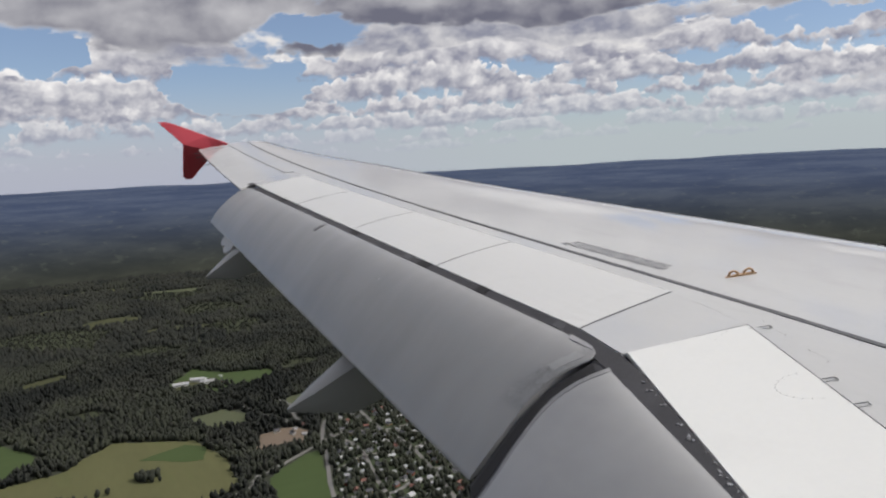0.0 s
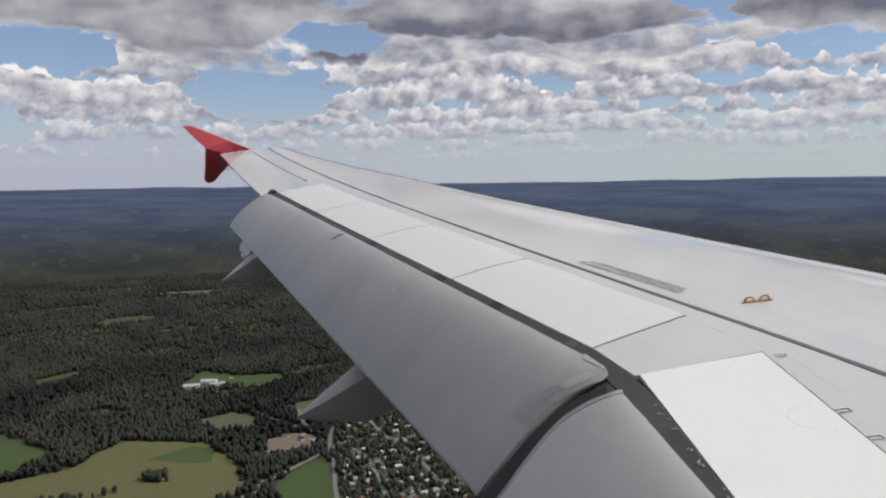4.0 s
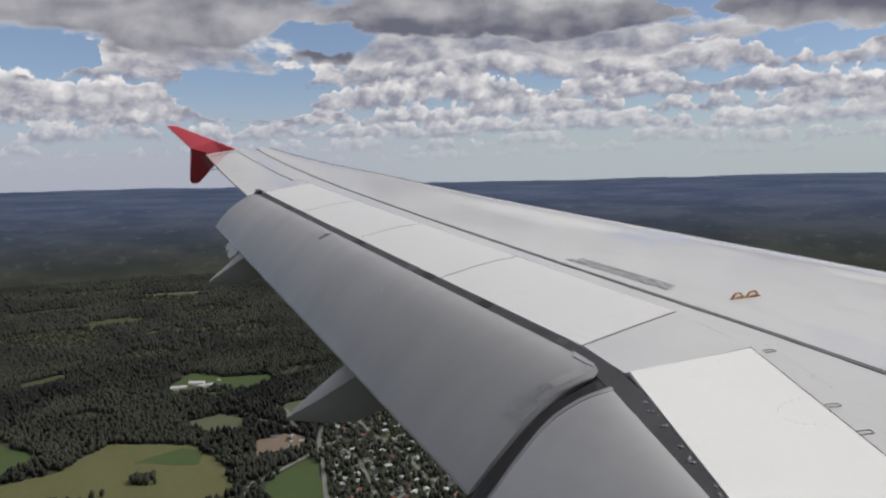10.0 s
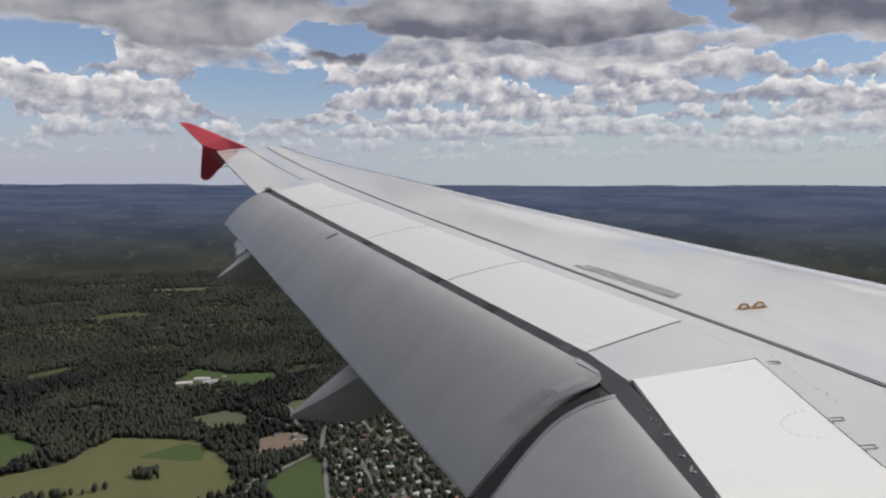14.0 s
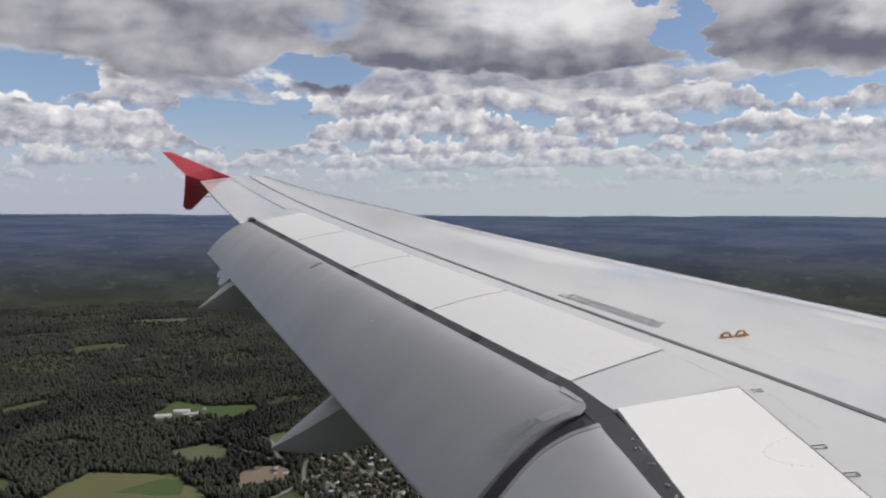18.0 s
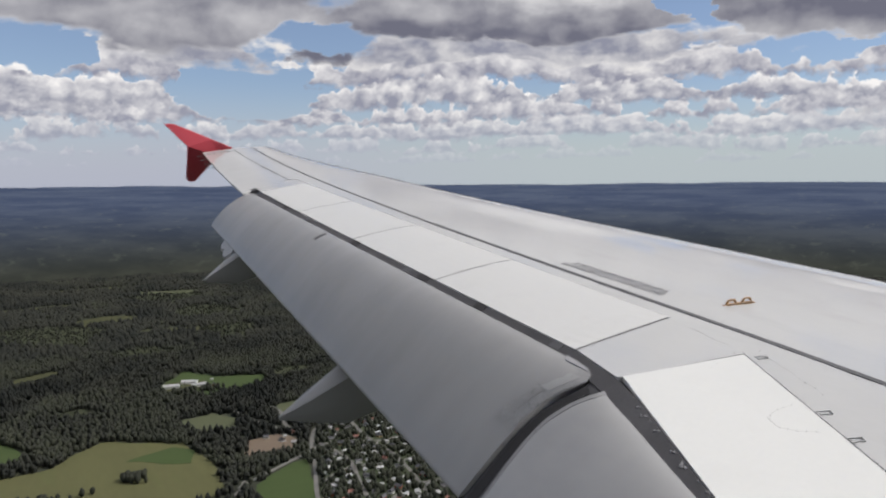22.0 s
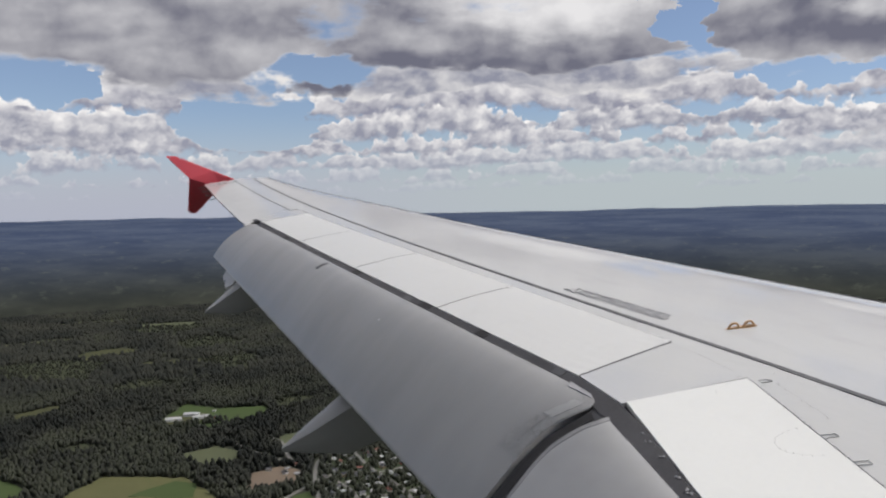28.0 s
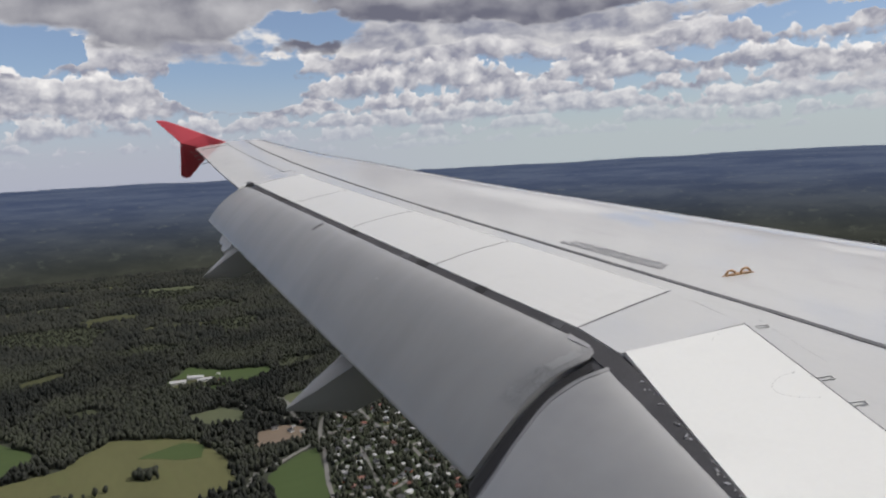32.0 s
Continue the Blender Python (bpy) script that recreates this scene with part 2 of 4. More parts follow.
def surface(name, base, rough=0.5, metal=0.0, spread=0.12, scale=3.0, stretch=(1, 1, 1), fine=60.0, bump=0.05, dirt=None, dirt_amount=0.3, spec=0.5, each=0.0, octaves=4.0, polish=0.25):
    """Paint, soil, stone and so on: a base colour with slow stains, fine grain, a little relief and, where given, dirt."""
    mat = bpy.data.materials.new(name)
    mat.use_nodes = True
    tree = mat.node_tree
    g = Graph(tree)
    bsdf = tree.nodes["Principled BSDF"]
    mp = g.node("ShaderNodeMapping")
    g.put(mp.inputs["Vector"], g.node("ShaderNodeTexCoord").outputs["Object"])
    mp.inputs["Scale"].default_value = stretch
    v = mp.outputs[0]
    slow = g.noise(v, scale, octaves, 0.55)
    grain = g.noise(v, fine, min(octaves, 3.0), 0.6)
    shade = g.m("ADD", g.m("MULTIPLY", g.m("SUBTRACT", slow, 0.5), 2 * spread), g.m("MULTIPLY", g.m("SUBTRACT", grain, 0.5), spread))
    if each:
        info = g.node("ShaderNodeObjectInfo").outputs["Random"]
        shade = g.m("ADD", shade, g.m("MULTIPLY", g.m("SUBTRACT", info, 0.5), each))
    shade = g.m("ADD", shade, 1.0)
    sep = g.node("ShaderNodeVectorMath")
    sep.operation = "SCALE"
    sep.inputs[0].default_value = base
    g.put(sep.inputs["Scale"], shade)
    colour = sep.outputs[0]
    if dirt:
        spots = g.ease(g.noise(v, scale * 2.3, 6.0, 0.65), 0.52, 0.72, 0.0, dirt_amount)
        colour = g.mix(spots, colour, dirt)
    g.put(bsdf.inputs["Base Color"], colour)
    g.put(bsdf.inputs["Roughness"], g.m("ADD", g.m("MULTIPLY", g.m("SUBTRACT", slow, 0.5), polish), rough, clamp=True))
    bsdf.inputs["Metallic"].default_value = metal
    bsdf.inputs["Specular IOR Level"].default_value = spec
    if bump:
        b = g.node("ShaderNodeBump")
        b.inputs["Strength"].default_value = bump
        b.inputs["Distance"].default_value = 0.01
        g.put(b.inputs["Height"], grain)
        g.put(bsdf.inputs["Normal"], b.outputs[0])
    return mat


def distance_glow(name):
    """The far country behind the ground: glowing woods and farmland, blue haze painted in."""
    mat = bpy.data.materials.new(name)
    mat.use_nodes = True
    tree = mat.node_tree
    tree.nodes.clear()
    g = Graph(tree)
    co = g.node("ShaderNodeTexCoord").outputs["Object"]
    sep = g.node("ShaderNodeSeparateXYZ")
    g.put(sep.inputs[0], co)
    x, y, z = sep.outputs
    az = g.m("MULTIPLY", g.m("ARCTAN2", x, y), 180 / math.pi)
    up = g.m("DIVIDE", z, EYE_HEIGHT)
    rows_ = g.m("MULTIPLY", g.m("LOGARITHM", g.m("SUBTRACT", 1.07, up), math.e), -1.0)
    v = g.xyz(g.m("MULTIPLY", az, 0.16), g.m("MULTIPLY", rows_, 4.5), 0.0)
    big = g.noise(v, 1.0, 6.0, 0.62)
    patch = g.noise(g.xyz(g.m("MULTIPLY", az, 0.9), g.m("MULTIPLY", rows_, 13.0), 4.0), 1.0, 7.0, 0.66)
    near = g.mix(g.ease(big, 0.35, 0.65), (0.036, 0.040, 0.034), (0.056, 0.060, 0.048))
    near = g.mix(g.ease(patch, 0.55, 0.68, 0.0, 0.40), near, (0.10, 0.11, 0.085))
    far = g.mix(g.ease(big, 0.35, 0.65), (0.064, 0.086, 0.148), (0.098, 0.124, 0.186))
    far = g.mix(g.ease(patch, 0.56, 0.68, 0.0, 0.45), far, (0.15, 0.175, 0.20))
    # haze in the colour: blue with height, palest just under the horizon
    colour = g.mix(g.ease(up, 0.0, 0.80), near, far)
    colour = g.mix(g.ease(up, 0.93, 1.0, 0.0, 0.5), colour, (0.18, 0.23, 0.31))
    # the land emits these colours itself, untouched by sun and sky
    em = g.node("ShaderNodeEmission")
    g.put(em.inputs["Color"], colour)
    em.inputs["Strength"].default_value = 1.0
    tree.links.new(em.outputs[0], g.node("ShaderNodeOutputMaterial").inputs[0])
    return mat


GREY = surface("wing_grey_paint", (0.50, 0.502, 0.495), 0.07, spec=0.6, spread=0.05, scale=0.9, stretch=(1.6, 0.5, 1), fine=25, bump=0.01, dirt=(0.40, 0.40, 0.40), dirt_amount=0.25)
PALE = surface("spoiler_pale_paint", (0.585, 0.587, 0.572), 0.36, spread=0.05, scale=1.1, fine=30, bump=0.01, dirt=(0.5, 0.5, 0.48), dirt_amount=0.25)
WHITE = surface("spoiler_white_paint", (0.68, 0.685, 0.66), 0.42, spread=0.05, scale=1.0, fine=30, bump=0.01, dirt=(0.6, 0.6, 0.58), dirt_amount=0.25)
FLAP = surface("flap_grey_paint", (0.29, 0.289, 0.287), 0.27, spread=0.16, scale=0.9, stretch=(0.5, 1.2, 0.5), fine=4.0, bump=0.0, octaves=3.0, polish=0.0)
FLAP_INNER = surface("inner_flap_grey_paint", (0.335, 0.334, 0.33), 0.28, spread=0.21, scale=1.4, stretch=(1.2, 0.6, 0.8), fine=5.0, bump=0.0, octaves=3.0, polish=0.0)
RUBBER = surface("dark_rubber_seal", (0.085, 0.085, 0.09), 0.7, spread=0.2, scale=4, bump=0.03)
WORN_END = surface("worn_end_plate_paint", (0.245, 0.244, 0.243), 0.45, spread=0.3, scale=9, bump=0.02, dirt=(0.15, 0.148, 0.146), dirt_amount=0.7)
GROOVE = surface("black_groove_rubber", (0.042, 0.041, 0.042), 0.8, spread=0.2, scale=5, bump=0.03, spec=0.15)
# for the flap gap seals, and for shade painted into the spoiler gap
SEAL_AND_SHADE = surface("seal_and_gap_shade_grey", (0.070, 0.069, 0.073), 0.75, spread=0.4, scale=3, bump=0.0, spec=0.2)
COVE = surface("dark_cove_paint", (0.28, 0.28, 0.29), 0.6, spread=0.25, scale=5, bump=0.05, dirt=(0.14, 0.13, 0.12), dirt_amount=0.5)
SCUFF = surface("scuffed_flap_paint", (0.30, 0.30, 0.30), 0.4, spread=0.15, scale=7, bump=0.02, dirt=(0.17, 0.165, 0.165), dirt_amount=0.6)
WORN = surface("worn_flap_end", (0.24, 0.24, 0.245), 0.45, 0.2, spread=0.2, scale=6, bump=0.04, dirt=(0.06, 0.06, 0.06), dirt_amount=0.7)
METAL = surface("bare_metal", (0.45, 0.45, 0.46), 0.35, 0.8, spread=0.25, scale=8, bump=0.05, dirt=(0.10, 0.09, 0.08), dirt_amount=0.6)
RED = surface("red_fence_paint", (0.50, 0.055, 0.075), 0.40, spread=0.08, scale=1.5, bump=0.01, dirt=(0.30, 0.03, 0.04), dirt_amount=0.3)
BRASS = surface("orange_brown_coating", (0.42, 0.25, 0.12), 0.45, 0.2, spread=0.2, scale=12, bump=0.05)
RIVET = surface("rivet_grey", (0.44, 0.44, 0.43), 0.5, spread=0.1, bump=0)
STENCIL = surface("grey_stencil_ink", (0.24, 0.24, 0.25), 0.6, spread=0.2, scale=20, bump=0.0)
WOOD_FLOOR = surface("forest_ground", (0.042, 0.046, 0.034), 0.95, spread=0.45, scale=0.004, fine=0.05, bump=0.0, dirt=(0.055, 0.060, 0.030), dirt_amount=0.8, spec=0.1)
HAZY_FAR_LAND = distance_glow("far_country")


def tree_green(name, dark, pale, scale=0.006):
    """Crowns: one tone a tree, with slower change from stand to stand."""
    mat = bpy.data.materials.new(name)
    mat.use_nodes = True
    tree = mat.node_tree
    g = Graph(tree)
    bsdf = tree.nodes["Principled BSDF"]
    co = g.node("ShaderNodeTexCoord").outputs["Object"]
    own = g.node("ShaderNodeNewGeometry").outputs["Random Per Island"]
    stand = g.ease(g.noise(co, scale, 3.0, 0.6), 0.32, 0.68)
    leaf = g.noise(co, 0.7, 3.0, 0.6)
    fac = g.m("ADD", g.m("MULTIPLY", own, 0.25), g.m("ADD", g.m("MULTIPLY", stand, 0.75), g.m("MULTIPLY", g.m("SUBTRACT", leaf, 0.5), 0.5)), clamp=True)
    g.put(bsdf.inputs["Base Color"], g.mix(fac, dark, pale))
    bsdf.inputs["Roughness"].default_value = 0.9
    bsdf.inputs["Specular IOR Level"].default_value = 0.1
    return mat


# greens greyed towards blue: the haze over the woods is in the colour
SPRUCE = tree_green("hazed_spruce_needles", (0.017, 0.019, 0.018), (0.042, 0.044, 0.035))
BIRCH = tree_green("hazed_broad_leaves", (0.028, 0.031, 0.025), (0.045, 0.049, 0.034))
KHAKI = surface("ripening_crop", (0.100, 0.101, 0.047), 0.95, spread=0.18, scale=0.012, stretch=(1, 0.25, 1), fine=0.12, bump=0, dirt=(0.095, 0.105, 0.045), dirt_amount=0.6, spec=0.1)
PASTURE = surface("green_pasture", (0.054, 0.078, 0.030), 0.95, spread=0.16, scale=0.01, stretch=(0.3, 1, 1), fine=0.1, bump=0, dirt=(0.070, 0.088, 0.038), dirt_amount=0.5, spec=0.1)
STUBBLE = surface("grey_green_meadow", (0.085, 0.095, 0.055), 0.95, spread=0.14, scale=0.012, fine=0.1, bump=0, dirt=(0.06, 0.075, 0.035), dirt_amount=0.5, spec=0.1)
CLEARING = surface("felled_clearing", (0.062, 0.066, 0.032), 0.95, spread=0.3, scale=0.02, fine=0.15, bump=0, dirt=(0.10, 0.095, 0.055), dirt_amount=0.5, spec=0.1)
OLD_CLEARING = surface("overgrown_clearing", (0.046, 0.052, 0.030), 0.95, spread=0.4, scale=0.02, fine=0.12, bump=0, dirt=(0.07, 0.072, 0.042), dirt_amount=0.6, spec=0.1)
SOIL = surface("bare_soil_yard", (0.16, 0.125, 0.095), 0.95, spread=0.2, scale=0.03, fine=0.2, bump=0, spec=0.1)
GRAVEL = surface("gravel_and_asphalt", (0.17, 0.165, 0.155), 0.9, spread=0.2, scale=0.05, fine=0.5, bump=0, spec=0.2)
GARDEN = surface("town_gardens", (0.050, 0.062, 0.034), 0.95, spread=0.45, scale=0.03, fine=0.2, bump=0, dirt=(0.10, 0.10, 0.07), dirt_amount=0.6, spec=0.1)
WALL_WHITE = surface("white_house_paint", (0.52, 0.52, 0.50), 0.7, spread=0.06, scale=0.4, bump=0, each=0.1)
WALL_OCHRE = surface("ochre_house_paint", (0.42, 0.33, 0.18), 0.7, spread=0.08, scale=0.4, bump=0, each=0.2)
WALL_RED = surface("barn_red_paint", (0.22, 0.055, 0.035), 0.75, spread=0.1, scale=0.4, bump=0, each=0.2)
ROOF_DARK = surface("dark_roof_tiles", (0.055, 0.055, 0.06), 0.6, spread=0.2, scale=0.5, bump=0, each=0.5)
ROOF_RED = surface("red_roof_tiles", (0.17, 0.075, 0.055), 0.7, spread=0.2, scale=0.5, bump=0, each=0.4)
ROOF_PALE = surface("pale_metal_roof", (0.36, 0.36, 0.365), 0.4, spread=0.1, scale=0.3, bump=0, each=0.6)

# ---- the large structure ----


def mesh_of(name, verts, faces, mat, smooth=False):
    me = bpy.data.meshes.new(name)
    me.from_pydata([tuple(v) for v in verts], [], faces)
    me.validate()
    bm = bmesh.new()
    bm.from_mesh(me)
    bmesh.ops.recalc_face_normals(bm, faces=bm.faces)
    bm.to_mesh(me)
    bm.free()
    me.materials.append(mat)
    if smooth:
        me.shade_smooth()
        me.set_sharp_from_angle(angle=radians(40))
    return me


def part(name, verts, faces, mat, parent, label="", smooth=False):
    ob = new(name, mesh_of(name, verts, faces, mat, smooth))
    ob.parent = parent
    if label:
        tagged(ob, label)
    return ob


def grid_faces(rows, cols, wrap=False):
    out = []
    for r in range(rows - 1):
        for c in range(cols if wrap else cols - 1):
            d = (c + 1) % cols
            out.append((r * cols + c, r * cols + d, (r + 1) * cols + d, (r + 1) * cols + c))
    return out


def loft(sections, cap=True):
    """Verts and faces of a skin over closed sections of equal length."""
    n = len(sections[0])
    verts = [p for s in sections for p in s]
    faces = grid_faces(len(sections), n, True)
    if cap:
        faces.append(tuple(range(n)))
        faces.append(tuple(range((len(sections) - 1) * n, len(sections) * n)))
    return verts, faces


def box(cx, cy, cz, sx, sy, sz, turn=0.0):
    c, s = math.cos(turn), math.sin(turn)
    verts = []
    for k in range(8):
        x, y, z = ((k & 1) - 0.5) * sx, ((k >> 1 & 1) - 0.5) * sy, ((k >> 2 & 1) - 0.5) * sz
        verts.append((cx + c * x - s * y, cy + s * x + c * y, cz + z))
    return verts, [(0, 1, 3, 2), (4, 6, 7, 5), (0, 4, 5, 1), (2, 3, 7, 6), (0, 2, 6, 4), (1, 5, 7, 3)]


def join(*pieces):
    verts, faces = [], []
    for v, f in pieces:
        o = len(verts)
        verts += v
        faces += [tuple(i + o for i in q) for q in f]
    return verts, faces


# ground: one sheet, and the far country that rises to the horizon behind it
RIM = 2950.0


def ground_sheet():
    rings = [0, 300, 600, 900, 1200, 1500, 1800, 2100, 2400, 2700, RIM]
    n = 96
    verts = [(0, 0, 0)]
    faces = []
    for r in rings[1:]:
        for k in range(n):
            a = 2 * math.pi * k / n
            verts.append((r * math.sin(a), r * math.cos(a), 0))
    for k in range(n):
        faces.append((0, 1 + k, 1 + (k + 1) % n))
    for i in range(len(rings) - 2):
        for k in range(n):
            a, b = 1 + i * n + k, 1 + i * n + (k + 1) % n
            faces.append((a, a + n, b + n, b))
    ob = new("ground", mesh_of("ground", verts, faces, WOOD_FLOOR))
    return tagged(ob, "dark wooded ground of a lowland forest", "ground", kind="structure")


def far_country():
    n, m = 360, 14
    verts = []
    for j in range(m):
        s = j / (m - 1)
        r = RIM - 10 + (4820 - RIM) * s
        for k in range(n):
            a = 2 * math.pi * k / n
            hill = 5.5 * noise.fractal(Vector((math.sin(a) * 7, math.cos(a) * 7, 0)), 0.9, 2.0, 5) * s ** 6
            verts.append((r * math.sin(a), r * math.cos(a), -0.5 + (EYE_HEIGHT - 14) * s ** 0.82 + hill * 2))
    ob = new("backdrop_distance", mesh_of("backdrop_distance", verts, grid_faces(m, n, True), HAZY_FAR_LAND, True))
    return tagged(ob, "distant wooded hills and farmland at the horizon, painted blue with haze", "distance", kind="structure")


ground_sheet()
far_country()

# ---- the wing ----
wing = new("airliner_wing")
wing.matrix_world = Matrix((
    (0.992773, -0.014036, -0.119188, 3.424743),
    (0.0, 0.993137, -0.116953, 3.386752),
    (0.120011, 0.116108, 0.985960, 349.142475),
    (0, 0, 0, 1)))
tagged(wing, "light grey airliner wing with lowered flaps and red tip fence", "wing")
TIP = 10.3


def wpart(name, shape, mat, label="", smooth=False, parent=None):
    verts, faces = shape
    return part(name, [Vector(v) * SCALE for v in verts], faces, mat, parent or wing, label, smooth)


def bend(y):
    return 0.17 * (max(y, 0) / TIP) ** 4


def lead(y):
    """How far the leading edge lies ahead of the spoilers' hinges."""
    return 2.15 - 0.136 * y


def back(y):
    """Where the fixed skin ends: the hinge line, which turns aft inboard of the kink."""
    return 0.0 if y > 0 else 0.16 * y if y > -0.5625 else -0.09 + 0.44 * (y + 0.5625)


def skin_z(x, y):
    """Height of the upper skin."""
    if x < 0:
        # the spoilers are gently domed from hinge to edge
        dome = max(0.0, -x * (0.655 + x)) * 0.12 * min(1.0, max(0.0, y + 0.02) * 8)
        return 0.05 * x + bend(y) + dome
    q, size = min(x / lead(y), 1.0), lead(y)
    swell = 0.028 * math.exp(-((y - 6.4) / 1.5) ** 2) * q * q
    return swell + bend(y) - 0.070 * size * q * q - 0.088 * size * (1 - math.sqrt(max(0.0, 1 - q ** 8)))


def under_z(x, y):
    size = lead(y)
    q = min(max((x + 0.3) / (size + 0.3), 0.0), 1.0)
    return bend(y) - 0.15 * size - 0.10 * size * math.sqrt(max(0.0, 1 - q ** 4)) * (0.35 + 0.65 * min(1, 2 * q))


def wing_box():
    sections = []
    for k in range(49):
        y = -4.6 + (TIP + 4.6) * k / 48
        b, e = back(y), lead(y) * 0.865
        top = [(b + (e - b) * i / 16, y) for i in range(17)]
        sec = [(x, yy, skin_z(x, yy)) for x, yy in top]
        sec += [(x, yy, under_z(x, yy)) for x, yy in reversed(top)]
        sections.append(sec)
    wpart("wing_skin", loft(sections), GREY, "light grey painted upper and lower skin", True)


def slats():
    cuts = [-4.6, -0.9, 1.9, 4.7, 7.5, TIP]
    for a, b in zip(cuts, cuts[1:]):
        sections = []
        for k in range(9):
            y = a + 0.008 + (b - a - 0.016) * k / 8
            e = lead(y)
            qs = [0.8685, 0.90, 0.93, 0.955, 0.975, 0.988, 0.996, 1.0]
            sec = [(q * e, y, skin_z(q * e, y) + 0.002) for q in qs]
            sec += [(q * e, y, under_z(q * e, y)) for q in reversed(qs[:-1])]
            sections.append(sec)
        wpart("leading_edge_slat", loft(sections), GREY, "", True)


def panel(corners, th, lift=0.0, n=8):
    """A thin panel that follows the skin between four plan corners."""
    (ax, ay), (bx, by), (cx, cy), (dx, dy) = corners
    top = []
    for i in range(n + 1):
        for j in range(n + 1):
            u, v = i / n, j / n
            x = (1 - v) * ((1 - u) * ax + u * bx) + v * ((1 - u) * dx + u * cx)
            y = (1 - v) * ((1 - u) * ay + u * by) + v * ((1 - u) * dy + u * cy)
            top.append((x, y, skin_z(x, y) + lift))
    verts = top + [(x, y, z - th) for x, y, z in top]
    m, o = n + 1, (n + 1) ** 2
    faces = grid_faces(m, m) + [tuple(i + o for i in reversed(q)) for q in grid_faces(m, m)]
    ring = [i for i in range(m)] + [m * i + n for i in range(1, m)] + [m * n + i for i in range(n - 1, -1, -1)] + [m * i for i in range(n - 1, 0, -1)]
    for p, q in zip(ring, ring[1:] + ring[:1]):
        faces.append((p, p + o, q + o, q))
    return verts, faces


PITCH = 1.55


def spoilers():
    gap = 0.007
    for k in range(4):
        y0, y1 = k * PITCH + gap, (k + 1) * PITCH - gap
        c0, c1 = -0.652 + 0.013 * k, -0.652 + 0.013 * (k + 1)
        wpart("spoiler", panel([(-0.004, y0), (-0.004, y1), (c1, y1), (c0, y0)], 0.022, 0.001), PALE, "pale grey spoiler panel")
    # the white one inboard of the kink
    wpart("spoiler", panel([(-0.098, -0.575), (-0.685, -0.382), (-1.985, -3.38), (-1.44, -3.62)], 0.024, 0.004, 14), WHITE, "brighter white inboard spoiler panel")
    # fixed skin between them
    wpart("fixed_panel", panel([(-0.004, -0.004), (-0.65, -0.004), (-0.705, -0.372), (-0.09, -0.562)], 0.022, 0.0), GREY, "fixed grey panel at the kink")
    wpart("fixed_panel", panel([(-0.004, 6.207), (-0.004, 6.62), (-0.61, 6.62), (-0.60, 6.207)], 0.022, 0.0), GREY)
    # seal between skin and hinges
    sec = []
    for k in range(61):
        y = -4.2 + (10.2 + 4.2) * k / 60
        x = 0.12 + 0.0022 * max(y, 0) ** 2 + (0.03 * (y + 0.5) if y < -0.5 else 0.0)
        w = 0.017 if y < 3 else 0.013
        sec.append([(x - w, y, skin_z(x - w, y) + 0.0025), (x + w, y, skin_z(x + w, y) + 0.0025), (x + w, y, skin_z(x, y) - 0.01), (x - w, y, skin_z(x, y) - 0.01)])
    wpart("seal_strip", loft(sec), RUBBER, "dark rubber seal strip", True)
    # the joints before the aileron and behind the slats
    for name, x0, y0, x1, y1, w in (("aileron_seal", -0.106, 6.66, 0.005, 10.2, 0.008), ("slat_joint", 0.8668 * lead(-4.5), -4.5, 0.8668 * lead(10.28), 10.28, 0.013)):
        sec = []
        for k in range(41):
            u = k / 40
            x, y = x0 + (x1 - x0) * u, y0 + (y1 - y0) * u
            sec.append([(x - w, y, skin_z(x - w, y) + 0.003), (x + w, y, skin_z(x + w, y) + 0.003), (x + w, y, skin_z(x, y) - 0.01), (x - w, y, skin_z(x, y) - 0.01)])
        wpart(name, loft(sec), RUBBER, "", True)


def rear_cove():
    sections = []
    for k in range(30):
        u = k / 29
        y = -0.55 + (6.62 + 0.55) * u
        z, zf = bend(y), -0.40 + 0.18 * u
        sections.append([(-0.014, y, z - 0.03), (-0.30, y, z - 0.05), (-0.30, y, z - 0.065), (-0.03, y, z - 0.09), (-0.03, y, zf), (-0.50, y, zf), (-0.50, y, zf - 0.015), (-0.014, y, zf - 0.015)])
    wpart("rear_cove", loft(sections), COVE, "dark cove behind the flap")
    sections = []
    for k in range(12):
        s = k / 11 * 3.3
        x, y = -0.13 - 0.40 * s, -0.60 - 0.9 * s
        sections.append([(x, y, -0.05), (x - 0.28, y + 0.12, -0.07), (x - 0.28, y + 0.12, -0.09), (x - 0.02, y + 0.01, -0.10), (x - 0.02, y + 0.01, -0.40), (x - 0.46, y + 0.2, -0.40), (x - 0.46, y + 0.2, -0.415), (x, y, -0.415)])
    wpart("rear_cove", loft(sections), COVE)


def spline(pts, n):
    """n points along a smooth line through pts."""
    out = []
    m = len(pts)
    for k in range(n):
        u = k / (n - 1) * (m - 1)
        i = min(int(u), m - 2)
        f = u - i
        p = [pts[max(0, min(m - 1, i + d))] for d in (-1, 0, 1, 2)]
        out.append(tuple(0.5 * ((2 * p[1][c]) + (p[2][c] - p[0][c]) * f + (2 * p[0][c] - 5 * p[1][c] + 4 * p[2][c] - p[3][c]) * f * f
                                + (3 * p[1][c] - p[0][c] - 3 * p[2][c] + p[3][c]) * f ** 3) for c in range(len(p[0]))))
    return out


FLAP_IN = [(-0.40, -0.26), (-0.43, -0.185), (-0.55, -0.105), (-0.66, -0.066), (-0.75, -0.058), (-0.85, -0.088), (-0.97, -0.158), (-1.10, -0.262), (-1.22, -0.378), (-1.32, -0.490), (-1.40, -0.595)]
